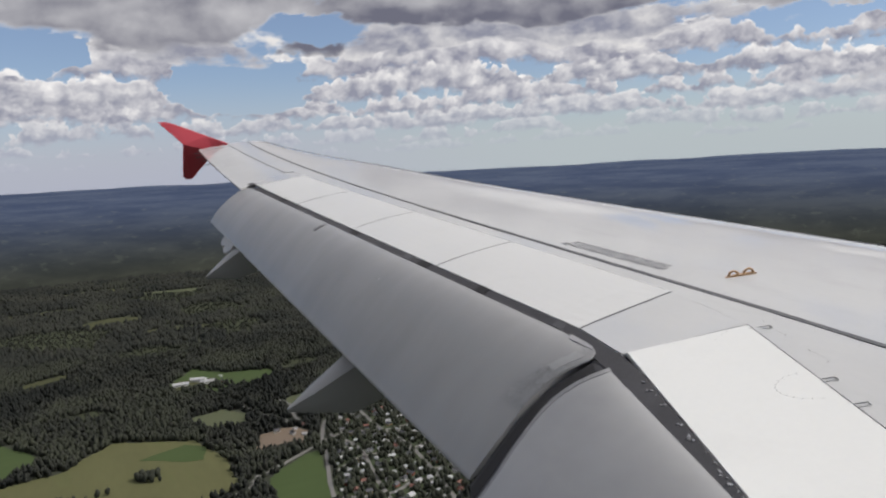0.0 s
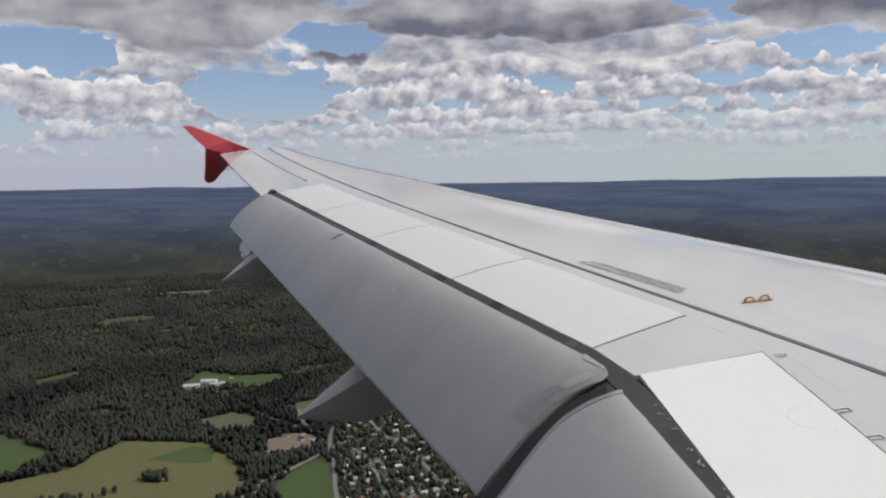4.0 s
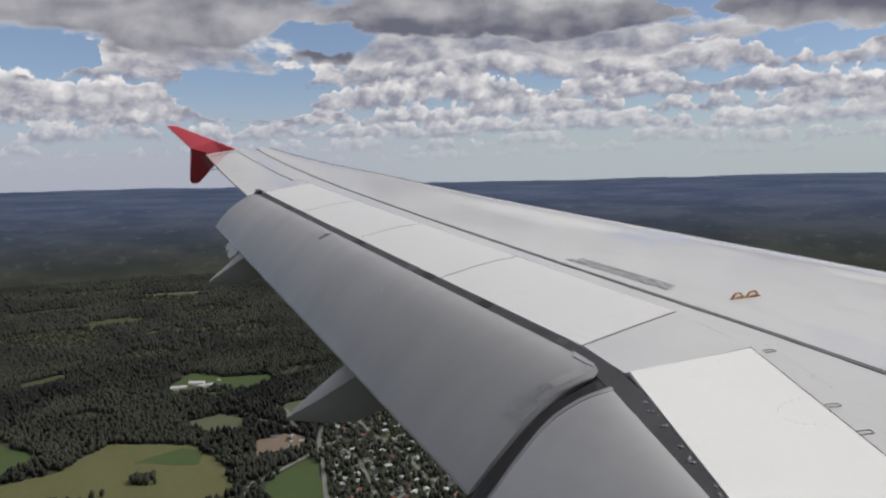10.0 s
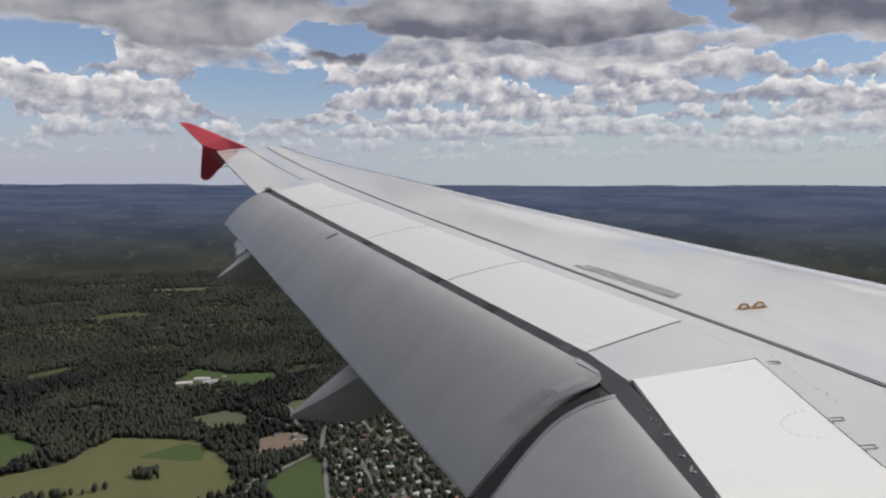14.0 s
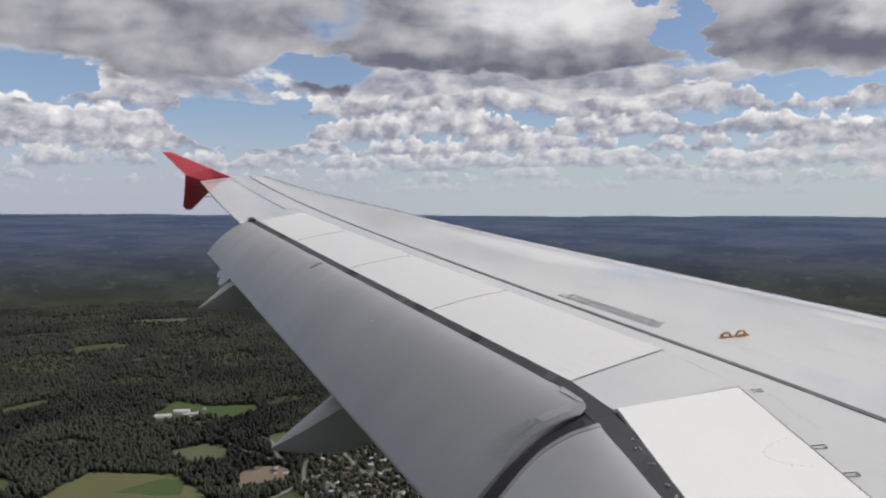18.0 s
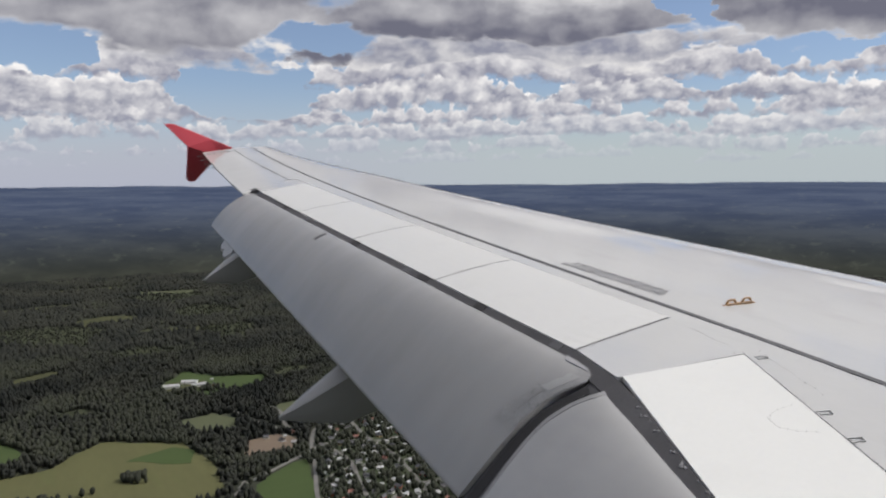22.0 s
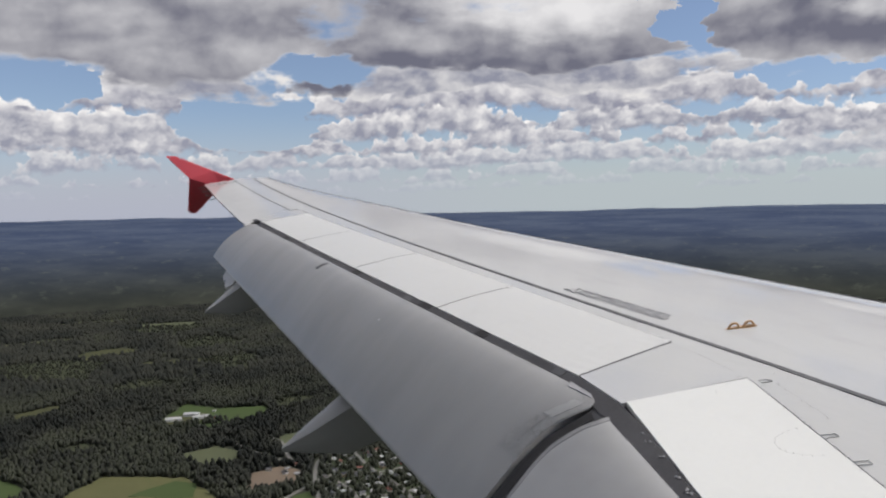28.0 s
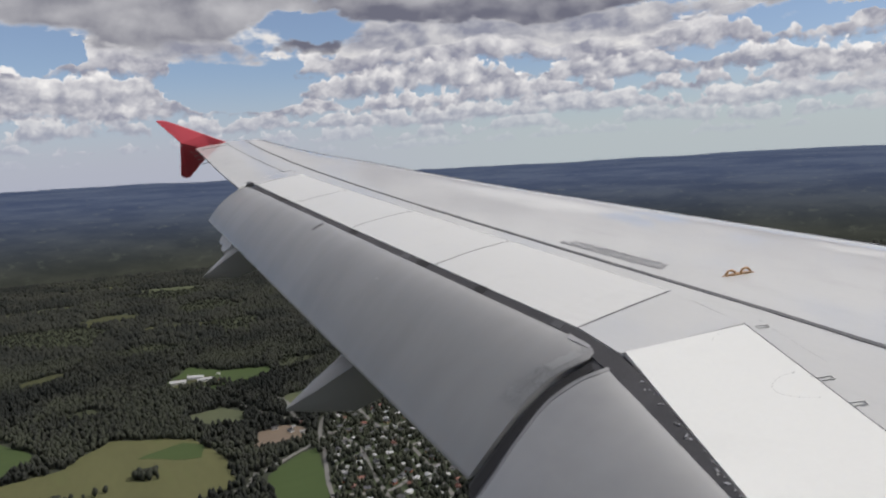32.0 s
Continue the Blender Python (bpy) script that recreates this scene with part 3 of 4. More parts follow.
FLAP_OUT = [(-0.44, -0.17), (-0.46, -0.125), (-0.55, -0.075), (-0.63, -0.040), (-0.70, -0.028), (-0.79, -0.047), (-0.89, -0.092), (-0.99, -0.150), (-1.08, -0.214), (-1.155, -0.285), (-1.215, -0.36)]


def outer_end(x):
    """Where the outboard flap ends at the kink: a curved edge that runs along the inboard flap."""
    return float(np.interp(-x, (0.55, 0.69, 0.73, 0.766, 0.806, 0.85, 0.90, 0.95, 1.0, 1.06, 1.11, 1.16, 1.25, 1.33, 1.40),
                           (-0.10, -0.165, -0.21, -0.255, -0.27, -0.245, -0.21, -0.18, -0.155, -0.135, -0.12, -0.11, -0.09, -0.065, -0.035)))


def flap_outer():
    a, b = spline(FLAP_IN, 40), spline(FLAP_OUT, 40)
    y1 = 6.36
    sections = []
    for k in range(33):
        u = k / 32
        top = [((1 - u) * p[0] + u * q[0], outer_end(p[0]) * (1 - u) + y1 * u, (1 - u) * p[1] + u * q[1]) for p, q in zip(a, b)]
        th = 0.13 * (1 - u) + 0.085 * u
        low = [(x + th * 0.55 * (1 - i / 39) ** 0.5 * min(1, i / 4), yy, z - th * (1 - (i / 39)) ** 0.7 * min(1, i / 4) - 0.006) for i, (x, yy, z) in enumerate(top)]
        sections.append(top + low[::-1])
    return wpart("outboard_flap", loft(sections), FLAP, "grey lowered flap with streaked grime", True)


INB_DIR = Vector((-0.335, -0.942, 0)).normalized()
INB_AFT = Vector((-0.942, 0.335, 0)).normalized()
INB_AT = Vector((-0.80, -0.37, 0))
FLAP_INB = [(-0.24, -0.25), (-0.21, -0.18), (-0.12, -0.112), (-0.03, -0.074), (0.05, -0.074), (0.16, -0.120), (0.31, -0.214), (0.50, -0.357), (0.69, -0.527)]


def inner_end(a):
    """How far the end of the inboard flap stands back, by the distance along its chord."""
    return float(np.interp(a, (-0.06, 0.0, 0.05, 0.12, 0.21, 0.27, 0.34, 0.41, 0.5, 0.58, 0.68), (0.0, 0.03, 0.04, 0.02, 0.005, 0.0, 0.015, 0.045, 0.085, 0.125, 0.16)))


def flap_inner():
    prof = spline(FLAP_INB, 40)
    sections = []
    for k in range(15):
        top = []
        for i, p in enumerate(prof):
            s0 = inner_end(p[0])
            top.append(INB_AT + INB_DIR * (s0 + (3.4 - s0) * k / 14) + INB_AFT * p[0] + Vector((0, 0, p[1])))
        low = [p + Vector((0.06, 0, -0.13)) * ((1 - i / 39) ** 0.7 * min(1, i / 4)) + Vector((0, 0, -0.006)) for i, p in enumerate(top)]
        sections.append([tuple(p) for p in top + low[::-1]])
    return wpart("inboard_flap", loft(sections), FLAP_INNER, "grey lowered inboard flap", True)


def on_flap(x, inset, lift=0.0):
    """A point of the outboard flap's top near its end at the kink."""
    xs, zs = zip(*[p for p in spline(FLAP_IN, 80) if p[0] > -1.41][12:])
    z = float(np.interp(-x, [-v for v in xs], zs))
    slope = (float(np.interp(-x + 0.02, [-v for v in xs], zs)) - float(np.interp(-x - 0.02, [-v for v in xs], zs))) / 0.04
    nrm = Vector((slope, 0, 1)).normalized()
    return Vector((x, outer_end(x) + inset, z)) + nrm * lift


def flap_patch(name, x0, x1, in0, in1, lift, mat, label="", n=8, wobble=0.0):
    """A thin plate on the end of the flap, between two places of its chord and two distances from its edge."""
    sec = []
    for k in range(n + 1):
        x = x0 + (x1 - x0) * k / n
        w = wobble * math.sin(k * 2.4)
        sec.append([tuple(on_flap(x, i, v)) for i, v in ((in0, lift), (in1 + w, lift), (in1 + w, -0.004), (in0, -0.004))])
    return wpart(name, loft(sec), mat, label, True)


def flap_gap_seal():
    """The dark groove between the two flaps, with the rubbing strips along both edges."""
    down = Vector((0, 0, -1))
    bed, core, lip = [], [], []
    prof = spline(FLAP_INB, 120)
    for k in range(33):
        u = k / 32
        p = on_flap(-0.74 - 0.66 * u, 0.0)
        a = -0.02 + 0.71 * u ** 0.92
        z = float(np.interp(a, [v[0] for v in prof[20:]], [v[1] for v in prof[20:]]))
        q = INB_AT + INB_DIR * inner_end(a) + INB_AFT * a + Vector((0, 0, z))
        sink = 0.006 + 0.030 * min(1.0, k / 8)
        bed.append([p + down * sink, q + down * sink, q + down * 0.14, p + down * 0.15])
        if k >= 3:
            b, c = p.lerp(q, 0.16) + down * (sink - 0.004), p.lerp(q, 0.62) + down * (sink - 0.004)
            core.append([b, c, c + down * 0.02, b + down * 0.02])
        b = q + INB_DIR * 0.030 * (1 - 0.6 * u)
        up = Vector((0, 0, 0.003))
        lip.append([q + up - INB_DIR * 0.004, b + up, b + down * 0.01, q + down * 0.03])
    wpart("flap_gap_seal", loft([[tuple(v) for v in s] for s in bed]), SEAL_AND_SHADE, "dark grey rubbing strip between the flaps", True)
    wpart("flap_gap_groove", loft([[tuple(v) for v in s] for s in core]), GROOVE, "black groove in the rubbing strip", True)
    wpart("flap_end_lip", loft([[tuple(v) for v in s] for s in lip]), WORN_END, "worn grey lip of the inboard flap", True)
    # worn plates on the end of the outboard flap
    flap_patch("flap_end_plate", -0.735, -1.02, 0.004, 0.075, 0.003, WORN_END, "worn grey end plate of the flap", 12, 0.010)
    flap_patch("wear_strip", -0.80, -0.93, 0.050, 0.115, 0.004, SCUFF, "scuffed lighter strip on the end plate", 6, 0.008)
    flap_patch("wear_strip", -0.935, -1.05, 0.075, 0.135, 0.0035, WORN_END, "", 7, 0.014)
    flap_patch("wear_strip", -1.03, -1.12, 0.006, 0.150, 0.003, WORN_END, "", 6, 0.016)
    flap_patch("edge_tab", -0.665, -0.745, 0.02, 0.190, 0.005, COVE, "small grey tab on the flap's ridge", 6)


def aileron():
    wpart("aileron", panel([(-0.112, 6.66), (0.0, 10.20), (-0.50, 10.22), (-0.80, 6.30)], 0.02, 0.001), GREY, "light grey aileron")
    wpart("tip_panel", panel([(-0.004, 6.63), (0.06, 10.22), (0.008, 10.21), (-0.098, 6.67)], 0.02, 0.0), GREY)


def tip_fence():
    outline = [(-1.02, 0.675), (-0.87, 0.66), (-0.62, 0.53), (-0.30, 0.355), (0.03, 0.175), (0.02, 0.14), (-0.20, 0.06), (-0.41, -0.15), (-0.60, -0.36), (-0.64, -0.375), (-0.72, -0.365), (-0.765, -0.31), (-0.75, -0.05), (-0.71, 0.27)]
    cx = sum(p[0] for p in outline) / len(outline)
    cz = sum(p[1] for p in outline) / len(outline)
    def ring(y, k):
        # the blades lean outwards from the wing's plane, above and below
        return [(cx + (x - cx) * k, y + (0.30 * (z - 0.13) if z > 0.13 else 0.7 * (0.13 - z)), cz + (z - cz) * k) for x, z in outline]
    wpart("tip_fence", loft([ring(10.26, 0.975), ring(10.275, 1.0), ring(10.315, 1.0), ring(10.33, 0.975)]), RED, "red wing tip fence")


def fairing(y, tip, mid, root, w):
    sections = []
    for (x, z), half, high in ((tip, 0.008, 0.012), ((tip[0] * 0.6 + mid[0] * 0.4, tip[1] * 0.6 + mid[1] * 0.4), w * 0.55, w * 0.75), (mid, w, w * 1.7), (root, w * 1.25, w * 2.4)):
        shape = ((-1, -0.02), (-0.6, 0.05), (0, 0.09), (0.6, 0.05), (1, -0.02), (0.66, -0.5), (0.26, -0.88), (0, -1), (-0.26, -0.88), (-0.66, -0.5))
        sec = [(x, y + half * a, z + 2 * high * b) for a, b in shape]
        sections.append(sec)
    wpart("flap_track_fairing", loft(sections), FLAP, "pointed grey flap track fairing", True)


wing_box()
slats()
spoilers()
rear_cove()
flap_outer()
flap_inner()
flap_gap_seal()
aileron()
tip_fence()
fairing(2.0, (-1.72, -0.945), (-1.22, -0.72), (-0.55, -0.45), 0.125)
fairing(5.1, (-1.60, -0.69), (-1.26, -0.49), (-0.75, -0.28), 0.09)

# ---- small fittings of the wing ----


def dots(points, r, mat, name, label=""):
    pieces = []
    for x, y in points:
        z = skin_z(x, y) + 0.0055
        ring = [(x + r * math.cos(a * math.pi / 4), y + r * math.sin(a * math.pi / 4), z + 0.001) for a in range(8)]
        low = [(a, b, c - 0.004) for a, b, c in ring]
        pieces.append((ring + low, [tuple(range(8))] + [(k, (k + 1) % 8, 8 + (k + 1) % 8, 8 + k) for k in range(8)]))
    return tagged(wpart(name, join(*pieces), mat, label), kind="stuff")


def hook_bracket():
    """The double-eyed rope fitting on the upper skin."""
    a, b = Vector((0.392, -0.040)), Vector((0.550, -0.088))
    d = (b - a)
    length = d.length
    d.normalize()
    mid = (a + b) / 2
    base = skin_z(mid.x, mid.y)
    turn = math.atan2(d.y, d.x)
    fit = wpart("rope_bracket", box(mid.x, mid.y, base + 0.004, length * 0.9, 0.022, 0.010, turn), BRASS, "orange-brown double-eyed rope bracket")
    for s in (-0.28, 0.30):
        c = mid + d * (s * length)
        sections = []
        for k in range(13):
            t = math.pi * k / 12
            cx, cz = 0.030 * math.cos(t), 0.006 + 0.026 * math.sin(t)
            ring = []
            for j in range(8):
                u = 2 * math.pi * j / 8
                rr = 0.0065 * math.cos(u)
                ring.append((c.x + d.x * (cx + rr * math.cos(t)) - d.y * 0.0065 * math.sin(u), c.y + d.y * (cx + rr * math.cos(t)) + d.x * 0.0065 * math.sin(u), base + cz + rr * math.sin(t)))
            sections.append(ring)
        wpart("eye", loft(sections), BRASS, "", True, fit)
    for s in (-0.5, 0.5):
        c = mid + d * (s * length)
        wpart("foot", box(c.x, c.y, base + 0.002, 0.03, 0.016, 0.006, turn), BRASS, "", False, fit)


def stencil():
    """Two lines of unreadable stencilled writing beside the seal."""
    rnd = random.Random(5)
    a, b = Vector((0.195, 1.235)), Vector((0.222, 0.315))
    d = (b - a).normalized()
    n = Vector((-d.y, d.x))
    turn = math.atan2(d.y, d.x)
    for line, (start, stop) in enumerate(((0.0, 0.92), (0.05, 0.90))):
        pieces = []
        s = start
        while s < stop:
            w = rnd.uniform(0.015, 0.024)
            if rnd.random() < 0.10:
                s += 0.014
            c = a + d * (s + w / 2) + n * (0.032 + line * 0.062)
            z = skin_z(c.x, c.y) + 0.0022
            for off in rnd.sample((-0.36, -0.12, 0.12, 0.36), 2):
                e = c + d * (off * w)
                pieces.append(box(e.x, e.y, z, 0.0036, 0.050, 0.0012, turn + rnd.uniform(-0.25, 0.25)))
            e = c + n * rnd.choice((-0.019, 0.0, 0.019))
            pieces.append(box(e.x, e.y, z + 0.0004, w * 0.36, 0.006, 0.0012, turn))
            s += w
        tagged(wpart("stencil_line", join(*pieces), STENCIL, "row of small dark stencilled bars"), kind="stuff")


def hinge_slots():
    for x, y in ((-0.098, -0.640), (-0.335, -1.125), (-0.425, -1.315), (-0.80, -2.2)):
        z = skin_z(x, y) + 0.006
        turn = math.atan2(-0.92, -0.40) + math.pi / 2
        c, s = math.cos(turn), math.sin(turn)
        pieces = []
        for ox, oy, sx, sy in ((0.028, 0.013, 0.056, 0.002), (0.028, -0.013, 0.056, 0.002), (0.056, 0, 0.002, 0.028)):
            pieces.append(box(x + c * ox - s * oy, y + s * ox + c * oy, z, sx, sy, 0.005, turn))
        wpart("hinge_slot", join(*pieces), RIVET, "dark edged hinge slot")
    # hinge line of the white spoiler and the joints between the others
    line = []
    for k in range(25):
        s = k / 24 * 3.3
        x, y = -0.094 - 0.44 * s * 0.915, -0.566 - 0.915 * s
        z = skin_z(x, y) + 0.0042
        line.append([(x - 0.004, y - 0.002, z), (x + 0.004, y + 0.002, z), (x + 0.004, y + 0.002, z - 0.006), (x - 0.004, y - 0.002, z - 0.006)])
    wpart("hinge_seal", loft(line), RUBBER)
    for k in range(4):
        y = k * PITCH
        sec = []
        for i in range(9):
            x = -0.005 - 0.64 * i / 8
            z = skin_z(x, y) + 0.0008
            sec.append([(x, y - 0.006, z), (x, y + 0.006, z), (x, y + 0.006, z - 0.008), (x, y - 0.006, z - 0.008)])
        wpart("joint_seal", loft(sec), RUBBER)
    # rivets round the actuator and along the inboard skin
    rnd = random.Random(3)
    arc = []
    for k in range(13):
        t = math.pi * (0.10 + 0.85 * k / 12)
        u, v = 0.17 * math.sin(t), 0.11 * math.cos(t)
        arc.append((-0.42 - 0.92 * u - 0.40 * v * 0.9 + 0.05, -1.13 + 0.40 * u - 0.92 * v))
    dots(arc, 0.0022, RIVET, "rivet_row", "curved row of small rivets")
    dots([(-0.02 - 0.02 * k + rnd.uniform(-0.004, 0.004), -0.60 - 0.055 * k) for k in range(9)], 0.0022, RIVET, "rivet_row")
    dots([(0.03 + 0.002 * k, -0.62 - 0.07 * k) for k in range(8)], 0.002, RIVET, "rivet_row")
    dots([(-0.12 - 0.05 * k, -0.535 - 0.01 * k) for k in range(5)], 0.002, RIVET, "rivet_row")


def flap_fittings():
    def at(u, i):
        """A point of the outboard flap's top: share of the span, share of the chord."""
        a, b = spline(FLAP_IN, 60), spline(FLAP_OUT, 60)
        k = min(58, max(0, int(i * 59)))
        f = i * 59 - k
        p, q = [[m[k][c] + (m[k + 1][c] - m[k][c]) * f for c in (0, 1)] for m in (a, b)]
        return Vector(((1 - u) * p[0] + u * q[0], -0.03 + 6.39 * u, (1 - u) * p[1] + u * q[1]))

    def strip(u0, u1, i0, i1, lift, th, n=10):
        sec = []
        for k in range(n + 1):
            i = i0 + (i1 - i0) * k / n
            p, q = at(u0, i), at(u1, i)
            e = (at(u0, min(1, i + 0.05)) - at(u0, max(0, i - 0.05))).normalized()
            nrm = Vector((e.z, 0, -e.x))
            if nrm.z < 0:
                nrm = -nrm
            sec.append([p + nrm * lift, q + nrm * lift, q + nrm * (lift - th), p + nrm * (lift - th)])
        return loft([[tuple(v) for v in s] for s in sec])

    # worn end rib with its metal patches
    # dark strips over the flap noses: the shade in the gap, painted on
    wpart("flap_nose_shade", strip(0.0, 1.0, 0.13, 0.352, 0.0025, 0.006, 14), SEAL_AND_SHADE, "dark strip over the flap's nose with the shade painted in", True)
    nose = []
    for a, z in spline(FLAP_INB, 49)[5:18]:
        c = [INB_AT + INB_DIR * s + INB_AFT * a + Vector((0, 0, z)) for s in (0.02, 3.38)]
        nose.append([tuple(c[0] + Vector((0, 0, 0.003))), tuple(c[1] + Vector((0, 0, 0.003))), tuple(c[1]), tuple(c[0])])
    wpart("flap_nose_shade", loft(nose), SEAL_AND_SHADE, "dark strip over the flap's nose with the shade painted in", True)
    # small slit near the middle of the flap
    wpart("slit", strip(0.553, 0.560, 0.40, 0.52, 0.004, 0.01), RUBBER, "short dark slit")
    # little horn at the trailing edge beside the far fairing
    outline = ((-1.20, 5.62), (-1.27, 5.60), (-1.30, 5.50), (-1.285, 5.40), (-1.33, 5.32), (-1.33, 5.20), (-1.27, 5.12), (-1.20, 5.12))
    wpart("edge_bracket", loft([[(x, y, -0.385 - 0.9 * (-1.20 - x) + dz) for x, y in outline] for dz in (0.0, -0.03)]), FLAP, "grey bracket at the flap's trailing edge")
    # static wicks on the aileron
    for y, x in ((9.95, -0.52), (9.55, -0.55), (9.15, -0.575), (8.75, -0.60)):
        z = skin_z(x, y) - 0.01
        wpart("static_wick", box(x - 0.05, y, z, 0.14, 0.014, 0.010), RUBBER)
    # dark joint and cut-outs at the outer end of the aileron
    line = []
    for k in range(9):
        x = -0.06 - 0.42 * k / 8
        z = skin_z(x, 9.93) + 0.004
        line.append([(x, 9.925, z), (x, 9.945, z), (x, 9.945, z - 0.012), (x, 9.925, z - 0.012)])
    wpart("aileron_end_joint", loft(line), RUBBER)
    # levers and pipes in the cove of the inboard flap
    rnd = random.Random(11)
    for k in range(7):
        s = 0.35 + 0.32 * k
        p = INB_AT + INB_DIR * s + Vector((0.08, -0.02, -0.17))
        wpart("cove_fitting", box(p.x, p.y, p.z, 0.10 + 0.05 * rnd.random(), 0.05, 0.05, rnd.uniform(0.8, 1.6)), METAL, "grimy metal fitting in the cove")
    # an added sheet from spoilers to flaps, coloured dark as the gap's shade
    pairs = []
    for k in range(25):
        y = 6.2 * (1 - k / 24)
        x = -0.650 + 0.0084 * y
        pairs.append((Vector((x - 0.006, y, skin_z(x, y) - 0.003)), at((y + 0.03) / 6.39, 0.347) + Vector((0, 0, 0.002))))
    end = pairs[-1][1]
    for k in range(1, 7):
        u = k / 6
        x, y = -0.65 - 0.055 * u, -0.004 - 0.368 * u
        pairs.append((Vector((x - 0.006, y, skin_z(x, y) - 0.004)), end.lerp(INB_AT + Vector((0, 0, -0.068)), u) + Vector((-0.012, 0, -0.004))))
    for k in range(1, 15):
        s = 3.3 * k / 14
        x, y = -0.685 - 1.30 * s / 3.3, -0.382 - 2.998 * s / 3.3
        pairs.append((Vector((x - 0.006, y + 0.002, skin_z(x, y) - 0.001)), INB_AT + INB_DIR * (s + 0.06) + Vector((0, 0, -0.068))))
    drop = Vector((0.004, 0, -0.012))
    wpart("gap_shade_sheet", loft([[tuple(v) for v in (a, b, b + drop, a + drop)] for a, b in pairs]), SEAL_AND_SHADE, "dark grey added sheet in place of the shaded gap between spoilers and flaps", True)
    for k, f, sx, sy, turn in ((33, 0.30, 0.03, 0.010, 0.5), (33, 0.45, 0.010, 0.014, 0.2), (34, 0.30, 0.022, 0.008, 1.1), (34, 0.5, 0.010, 0.010, 0.4)):
        a, b = pairs[k]
        p = a.lerp(b, f)
        wpart("cove_fitting", box(p.x, p.y, p.z + 0.001, sx, sy, 0.003, turn), WORN)
    # black patches and slightly paler brackets laid along the gap
    for k, width, mat in ((4, 0.10, GROOVE), (7, 0.06, RUBBER), (12, 0.12, GROOVE), (16, 0.10, RUBBER), (17, 0.14, GROOVE), (20, 0.10, GROOVE), (23, 0.08, RUBBER)):
        (a, b), (c, d) = pairs[k], pairs[k + 1]
        lift = Vector((0, 0, 0.004))
        f, h = 0.5 - width * 2, 0.5 + width * 2
        quad = [a.lerp(c, f) + lift, b.lerp(d, f) + lift, b.lerp(d, h) + lift, a.lerp(c, h) + lift]
        quad += [v - lift * 1.4 for v in quad]
        wpart("gap_patch", ([tuple(v) for v in quad], [(0, 1, 2, 3), (7, 6, 5, 4), (0, 4, 5, 1), (1, 5, 6, 2), (2, 6, 7, 3), (3, 7, 4, 0)]), mat)
    # pale scuffs, screws and dirt down the sheet in the inboard gap
    for k in range(34):
        j = 31 + int(rnd.random() * 8)
        (a, b), (c, d) = pairs[j], pairs[j + 1]
        f = rnd.random()
        p = a.lerp(c, f).lerp(b.lerp(d, f), rnd.uniform(0.04, 0.42))
        wpart("scuff", box(p.x, p.y, p.z + 0.002, rnd.uniform(0.006, 0.020), rnd.uniform(0.004, 0.010), 0.003, rnd.uniform(0, 3)), rnd.choice((WORN, METAL, COVE)))
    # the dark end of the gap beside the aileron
    wpart("gap_end", loft([[(-0.60 - 0.05 * k, 6.30 + 0.05 * k - 0.012 * k * k, bend(6.3) - 0.015 - 0.012 * k), (-0.60 - 0.05 * k, 6.46 + 0.02 * k, bend(6.4) - 0.015 - 0.012 * k), (-0.60 - 0.05 * k, 6.46 + 0.02 * k, bend(6.4) - 0.05 - 0.012 * k), (-0.60 - 0.05 * k, 6.30 + 0.05 * k - 0.012 * k * k, bend(6.3) - 0.05 - 0.012 * k)] for k in range(4)]), SEAL_AND_SHADE, "dark piece at the end of the flap gap")
    # small marks on the flap
    for u, i in ((0.30, 0.60),):
        p = at(u, i)
        wpart("mark", box(p.x, p.y, p.z + 0.004, 0.008, 0.02, 0.003, 0.4), SCUFF)


hook_bracket()
stencil()
hinge_slots()
flap_fittings()

# ---- fields, roads and houses below ----


def wavy(poly, step=14.0, amp=3.0, seed=0):
    """The outline with uneven edges."""
    out = []
    for i, (ax, ay) in enumerate(poly):
        bx, by = poly[(i + 1) % len(poly)]
        d = math.hypot(bx - ax, by - ay)
        n = max(1, int(d / step))
        for k in range(n):
            u = k / n
            x, y = ax + (bx - ax) * u, ay + (by - ay) * u
            w = noise.noise_vector(Vector((x * 0.03, y * 0.03, seed)))
            out.append((x + amp * 2 * w.x, y + amp * 2 * w.y))
    return out


FIELDS = []
SCRUB = []


def field(poly, mat, label, z=0.25, amp=3.0, category="field"):
    edge = wavy(poly, amp=amp, seed=len(FIELDS))
    FIELDS.append(edge)
    if mat is OLD_CLEARING:
        SCRUB.append(edge)
    verts = [(x, y, z) for x, y in edge] + [(x, y, 0.0) for x, y in edge]
    n = len(edge)
    faces = [tuple(range(n))] + [(k, (k + 1) % n, n + (k + 1) % n, n + k) for k in range(n)]
    me = mesh_of("field", verts, faces, mat)
    return tagged(new("field", me), label, category, kind="structure")


def blob(cx, cy, rx, ry, turn=0.0, n=12, seed=1):
    out = []
    c, s = math.cos(turn), math.sin(turn)
    for k in range(n):
        a = 2 * math.pi * k / n
        r = 0.8 + 0.5 * noise.noise(Vector((math.cos(a) * 1.3 + seed * 5.1, math.sin(a) * 1.3, seed)))
        x, y = rx * r * math.cos(a), ry * r * math.sin(a)
        out.append((cx + c * x - s * y, cy + s * x + c * y))
    return out


field([(-250, 900), (-130, 985), (-20, 1005), (45, 1078), (140, 1018), (165, 930), (158, 830), (95, 800), (-30, 840), (-160, 830)], KHAKI, "khaki ripening grain field with mown streaks")
field([(70, 985), (128, 1012), (150, 985), (140, 940), (110, 955)], PASTURE, "darker green corner of the grain field", 0.45)
